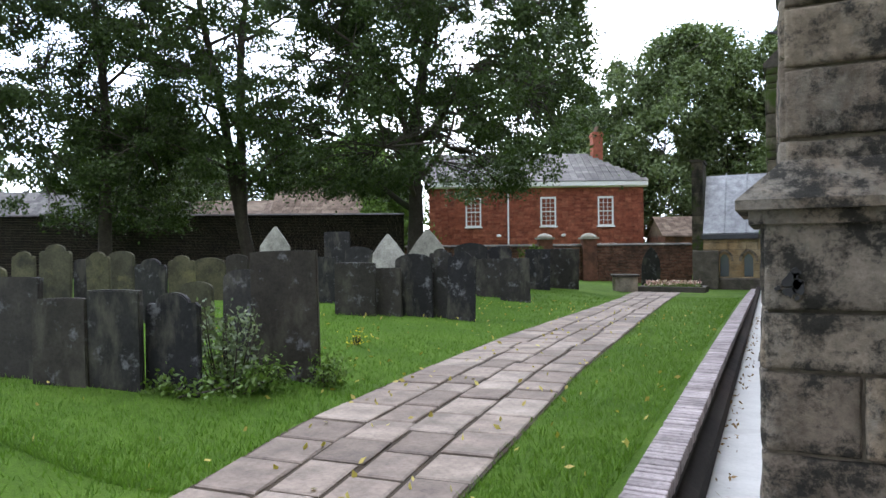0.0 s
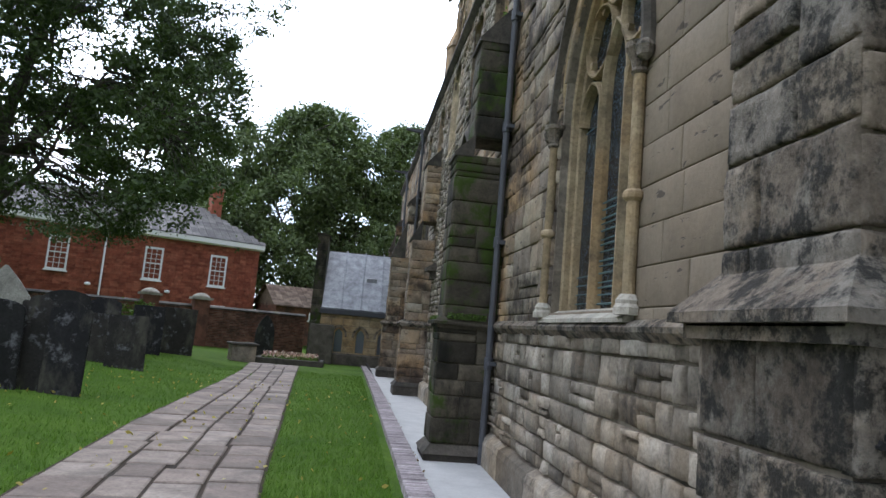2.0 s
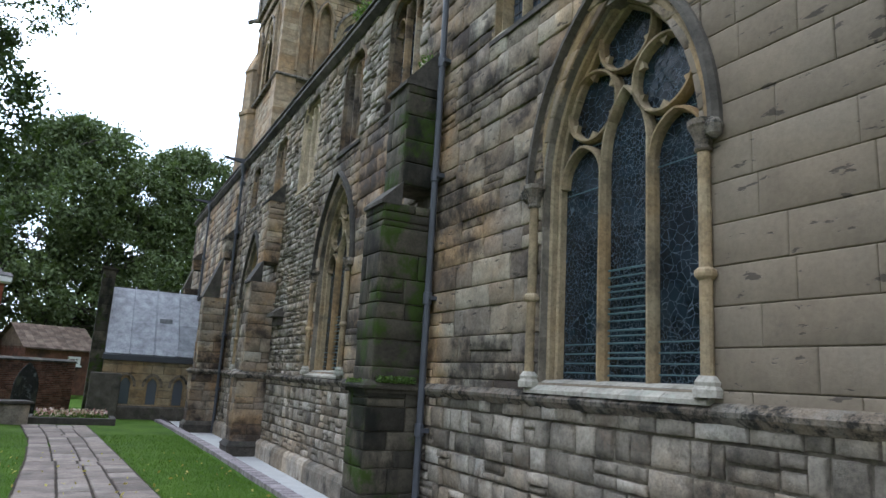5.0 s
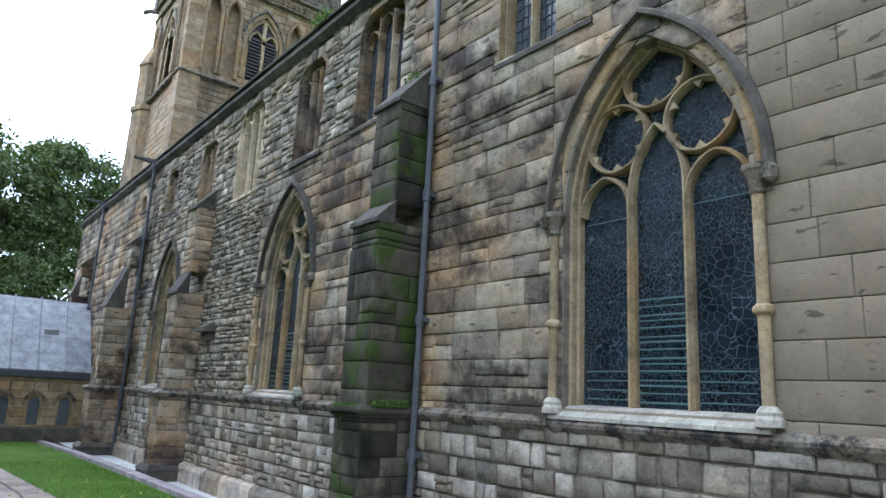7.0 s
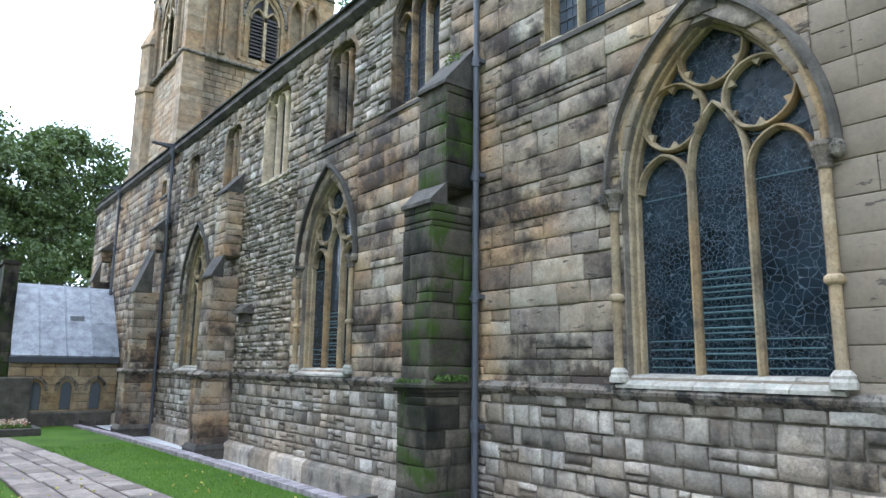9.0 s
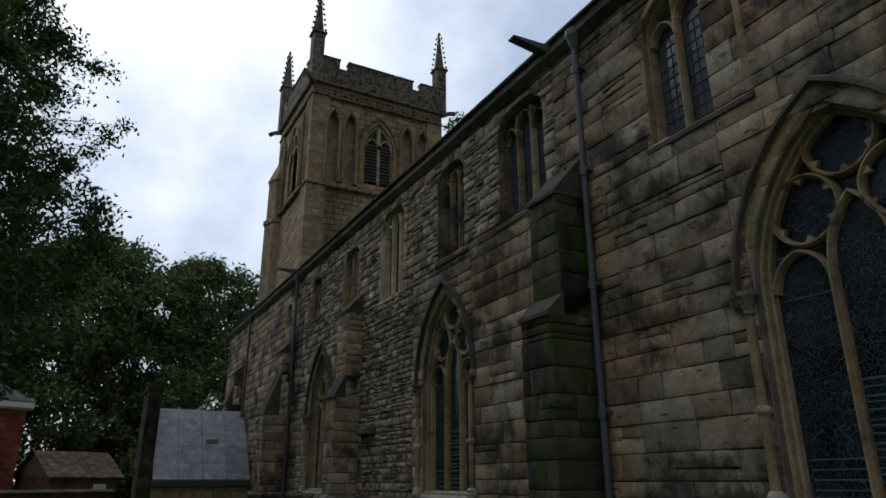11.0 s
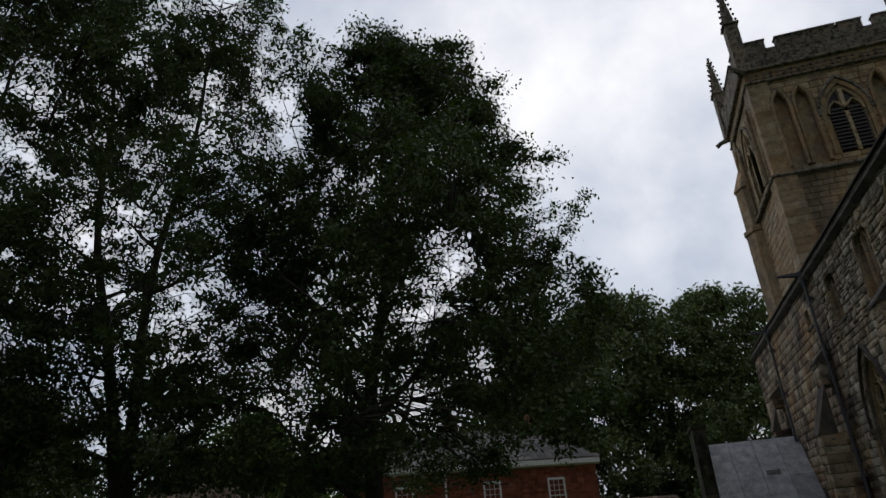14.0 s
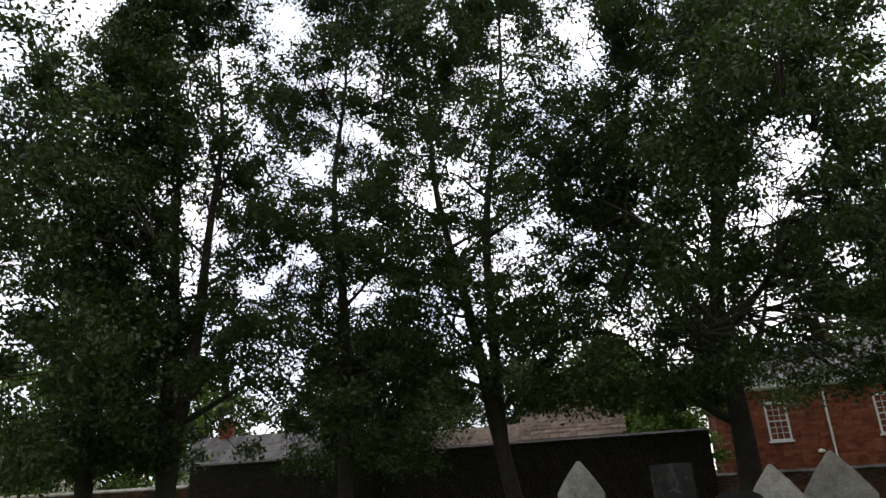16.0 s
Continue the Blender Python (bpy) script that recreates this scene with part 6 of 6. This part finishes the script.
tree(-46.0, 18.0, 14.0, 6.0, 0.3, 190, 115, 0.28, 53, M_LEAF3, "green garden tree beyond the lower wall", 1.5, (0, 0), (0, 0), 9, size=1.0, gap=-0.2, shape="dome")
for u, d, h, w, m, label, seed in ((-3.6, 46.0, 6.2, 2.4, M_LEAF3, "bright green garden bush between outbuilding and house", 61), (-7.0, 64.0, 12.0, 5.0, M_LEAF2, "garden tree behind the outbuilding roof", 62), (-15.0, 64.0, 12.5, 5.4, M_LEAF, "dark garden tree behind the long roof", 63), (-23.0, 63.0, 12.0, 5.4, M_LEAF2, "garden tree rising behind the roofs", 64), (-31.5, 60.0, 13.0, 5.6, M_LEAF, "dark garden tree behind the cottage roof", 65), (-41.0, 54.0, 13.0, 5.8, M_LEAF2, "leafy tree behind the timbered cottages", 66)):
    x, y, _ = local(u, d)
    tree(x, y, h, w, 0.22, 230, 100, 0.3 if h > 8 else 0.18, seed, m, label, 0.4, (0, 0), (0, 0), 9, size=1.0 if h > 8 else 0.6, gap=-0.4, shape="dome")


# ---- the path: stone slabs, four to a row ----
def build_path():
    rng = random.Random(31)
    path = thing("pavement_path", "path of worn uneven brownish stone slabs between lawns", "path", kind="structure")
    joints = bmesh.new()
    y = -12.0
    rest_v, rest_f = [], []
    cols = [0.0, 0.27, 0.52, 0.74, 1.0]
    shift = [0.0] * 5
    while y < 27.2:
        ln = rng.uniform(0.42, 0.72)
        y1 = min(y + ln, 27.4)
        for k in range(4):
            f0, f1 = cols[k] + shift[k], cols[k + 1] + shift[k + 1]
            off = 0.12 * math.sin(k * 2.1)
            pts = []
            for yy, f in ((y + off, f0), (y + off, f1), (y1 + off, f1), (y1 + off, f0)):
                xl, xr = along(PATH_L, yy), along(PATH_R, yy)
                pts.append((xl + (xr - xl) * f, yy + 0.16 * (f - 0.5)))
            cx, cy = sum(p[0] for p in pts) / 4, sum(p[1] for p in pts) / 4
            g, c = 0.02, 0.016
            top = rise(cy) + 0.028 + rng.uniform(-0.006, 0.008)
            tilt = (rng.uniform(-0.008, 0.008), rng.uniform(-0.008, 0.008))
            vs = []
            for ins, z in ((g, top - 0.08), (g, top - 0.01), (g + c, top)):
                for x, yy in pts:
                    px, py = x + math.copysign(ins, cx - x), yy + math.copysign(ins, cy - yy)
                    vs.append((px - cx + (rng.uniform(-0.006, 0.006) if z < top else 0), py - cy, z + tilt[0] * (px - cx) + tilt[1] * (py - cy)))
            fs = [(r + i, r + (i + 1) % 4, r + 4 + (i + 1) % 4, r + 4 + i) for r in (0, 4) for i in range(4)] + [(8, 9, 10, 11)]
            if y > 1.5:
                ob = part("paving_slab", (vs, fs), M_PAVING, path)
                ob.location = (cx, cy, 0)
            else:
                n = len(rest_v)
                rest_v += [(a + cx, b + cy, z) for a, b, z in vs]
                rest_f += [tuple(i + n for i in q) for q in fs]
        if rng.random() < 0.25:
            shift = [0.0] + [rng.uniform(-0.03, 0.03) for _ in range(3)] + [0.0]
        y = y1
    part("paving_slabs_behind", (rest_v, rest_f), M_PAVING, path)["kind"] = "stuff"
    bed = bmesh.new()
    ys = [-12 + i * 0.5 for i in range(80)]
    l = [bed.verts.new((along(PATH_L, yy) - 0.02, yy, rise(yy) + 0.012)) for yy in ys]
    r = [bed.verts.new((along(PATH_R, yy) + 0.02, yy, rise(yy) + 0.012)) for yy in ys]
    for i in range(len(ys) - 1):
        bed.faces.new((l[i], r[i], r[i + 1], l[i + 1]))
    part("joint_bed", bed, M_EARTH, path, "dark earth joints")


build_path()


# ---- brick coping of the kerb: bricks on edge ----
def build_kerb():
    rng = random.Random(33)
    variants = []
    for k in range(4):
        bm = bmesh.new()
        box(bm, KERB_L - 0.01, KERB_R + 0.01, -0.0305, 0.0305, -0.1, 0.0, bevel=0.006)
        bmesh.ops.recalc_face_normals(bm, faces=bm.faces)
        me = bpy.data.meshes.new("brick")
        bm.to_mesh(me)
        bm.free()
        me.materials.append(M_BRICKEDGE)
        variants.append(me)
    y, n = -3.0, 0
    far_v, far_f = [], []
    while y < 31.8:
        z = rise(y) + 0.085 + rng.uniform(-0.004, 0.004)
        if 3.0 < y < 25.0:
            ob = new("brick", variants[n % 4])
            ob.parent = kerb
            ob.matrix_basis = pose(rng.uniform(-0.004, 0.004), y, z, 0, 0, rng.uniform(-0.6, 0.6))
        else:
            k = len(far_v)
            far_v += [(v.co.x, v.co.y + y, v.co.z + z) for v in variants[0].vertices]
            far_f += [tuple(i + k for i in p.vertices) for p in variants[0].polygons]
        y += 0.076
        n += 1
    part("far_bricks", (far_v, far_f), M_BRICKEDGE, kerb)["kind"] = "stuff"


build_kerb()


# ---- nearest bay of the church wall: stones one by one ----
def near_stones(u0, u1, z0, z1, hs, ls, gap, material, proud, seed, cell=0.05, amp=0.008, worn=0.012, wob=0.006, split=0.0):
    rng = random.Random(seed)
    for q in courses(u0, u1, z0, z1, hs, ls, gap, HOLES, rng, BREAKS, split):
        vs, fs = [], []
        rough_stone(vs, fs, q, at_wall, rng, proud, 0.06, cell, amp, worn, wob)
        part("stone", (vs, fs), material, church, smooth=True)


near_stones(4.05, 11.75, 0.1, STRING - 0.02, (0.1, 0.3), (0.14, 0.5), 0.01, M_RUBBLE, (0.0, 0.05), 51, 0.05, 0.02, 0.018, 0.012, 0.2)
near_stones(4.05, 6.70, STRING, 4.9, (0.31, 0.36), (0.35, 1.3), 0.005, M_ASHLAR, (0.0, 0.004), 52, 0.07, 0.003, 0.006, 0.0015)
near_stones(9.04, 11.75, STRING, 4.9, (0.2, 0.42), (0.3, 0.95), 0.005, M_BROWN, (0.0, 0.03), 53, 0.05, 0.018, 0.01, 0.004, 0.14)
near_stones(6.70, 9.04, STRING, 4.9, (0.31, 0.36), (0.3, 0.5), 0.005, M_ASHLAR, (0.0, 0.005), 54, 0.08, 0.003, 0.006, 0.002)


# ---- turf, fallen leaves, weeds ----
def build_turf():
    r = np.random.default_rng(7)
    n = 88000
    x = -0.92 - 10.5 * r.random(n) ** 1.35 * r.uniform(0.75, 1.0, n)
    y = np.concatenate([3.0 - 7.0 * r.random(14000) ** 1.5, 3.0 + 21.0 * r.random(n - 14000) ** 1.9])
    keep = [not (along(PATH_L, b) + 0.02 * math.sin(b * 9) < a < along(PATH_R, b) - 0.02 * math.sin(b * 7)) for a, b in zip(x, y)]
    x, y = x[keep], y[keep]
    z = np.array([ground_z(a, b) for a, b in zip(x, y)])
    n = len(x)
    h, a = r.uniform(0.025, 0.065, n), r.uniform(0, 6.28, n)
    vs = np.empty((n, 3, 3))
    w = 0.006
    vs[:, 0] = np.stack([x - w * np.cos(a), y - w * np.sin(a), z - 0.005], 1)
    vs[:, 1] = np.stack([x + w * np.cos(a), y + w * np.sin(a), z - 0.005], 1)
    vs[:, 2] = np.stack([x + r.normal(0, 0.02, n), y + r.normal(0, 0.02, n), z + h], 1)
    ob = part("grass", vs, M_BLADE)
    tagged(ob, "short mown grass blades on the lawn", "grass", kind="stuff")
    n = 520
    x, y = r.uniform(-8, -0.95, n), 2.0 + 17.0 * r.random(n)
    c = np.array([(a, b, ground_z(a, b) + 0.045) for a, b in zip(x, y)])
    ob = part("fallen_leaves", leaf_cloud(r, c, 0.055), M_FALLEN)
    tagged(ob, "scattered fallen yellow leaves on grass", "leaves", kind="stuff")
    n = 150
    y = r.uniform(3, 20, n)
    c = np.array([(r.uniform(KERB_R + 0.1, KERB_R + 0.3), b, TRENCH + 0.03) for b in y])
    ob = part("fallen_leaves", leaf_cloud(r, c, 0.045), M_DRYLEAF)
    tagged(ob, "brown fallen leaves lying in the channel", "leaves", kind="stuff")


build_turf()


def bush(x, y, w, d, h, n, leaf, material, label, seed, stems=9):
    r = np.random.default_rng(seed)
    ob = thing("bush", label, "bush", (x, y, ground_z(x, y)))
    bm = bmesh.new()
    cs = []
    for k in range(stems):
        a, b = r.uniform(-w / 2, w / 2), r.uniform(-d / 2, d / 2)
        tip = (a * 1.3, b * 1.3, h * r.uniform(0.5, 1.0))
        tube(bm, [(a * 0.5, b * 0.5, -0.02), (a, b, tip[2] * 0.5), tip], [0.012, 0.009, 0.004], 4, False)
        m = n // stems
        f = r.random(m)[:, None] ** 0.7
        cs.append(np.array([a, b, 0.0]) * (0.6 + 0.7 * f) + np.array([0, 0, tip[2]]) * f + r.normal(0, 0.08, (m, 3)))
    part("stem_cluster", bm, M_BARK, ob)["kind"] = "stuff"
    c = np.concatenate(cs)
    c[:, 2] = np.maximum(c[:, 2], 0.03)
    part("leaves", leaf_cloud(r, c, leaf), material, ob)["kind"] = "stuff"


bush(-5.05, 5.25, 0.6, 0.35, 0.92, 1150, 0.05, M_VARIEG, "straggly pale-leaved shrub between dark headstones", 3, 14)
bush(-5.0, 5.35, 0.9, 0.5, 0.28, 1100, 0.045, M_LEAF3, "low weeds at the foot of a headstone", 5)
bush(-4.45, 6.1, 0.25, 0.3, 0.35, 500, 0.05, M_LEAF3, "dark leafy weed beside the tall headstone", 6)
bush(-5.5, 4.62, 1.6, 0.2, 0.13, 700, 0.05, M_LEAF3, "low weeds along the headstone feet", 7)
bush(-9.0, 27.0, 1.2, 1.2, 1.6, 1600, 0.09, M_LEAF3, "clipped green shrub near the low wall", 8)
bush(-5.6, 8.4, 0.25, 0.15, 0.16, 70, 0.035, M_YELLOW, "small clump of yellow flowers in grass", 9)


def tuft(x, y, z, w, d, h, n, leaf, material, label, seed):
    """Low growth rooted on a ledge."""
    r = np.random.default_rng(seed)
    c = np.stack([x + r.uniform(-w / 2, w / 2, n), y + r.uniform(-d / 2, d / 2, n), z + h * r.random(n) ** 1.6], 1)
    tagged(part("moss_tuft", leaf_cloud(r, c, leaf, droop=-0.3), material), label, "moss", kind="stuff")


tuft(0.3, 11.7, 1.75, 0.6, 0.12, 0.09, 900, 0.03, M_LEAF3, "bright green moss on the buttress string course", 71)
tuft(-0.14, 12.1, 1.73, 0.1, 0.6, 0.05, 300, 0.03, M_LEAF3, "thin green moss on the buttress ledge", 72)
tuft(0.72, 15.9, 9.66, 0.2, 0.7, 0.2, 220, 0.06, M_LEAF3, "weeds growing on the parapet coping", 73)
tuft(0.7, 12.15, 6.75, 0.25, 0.4, 0.3, 260, 0.05, M_LEAF3, "yellow-green weeds above the buttress top", 74)
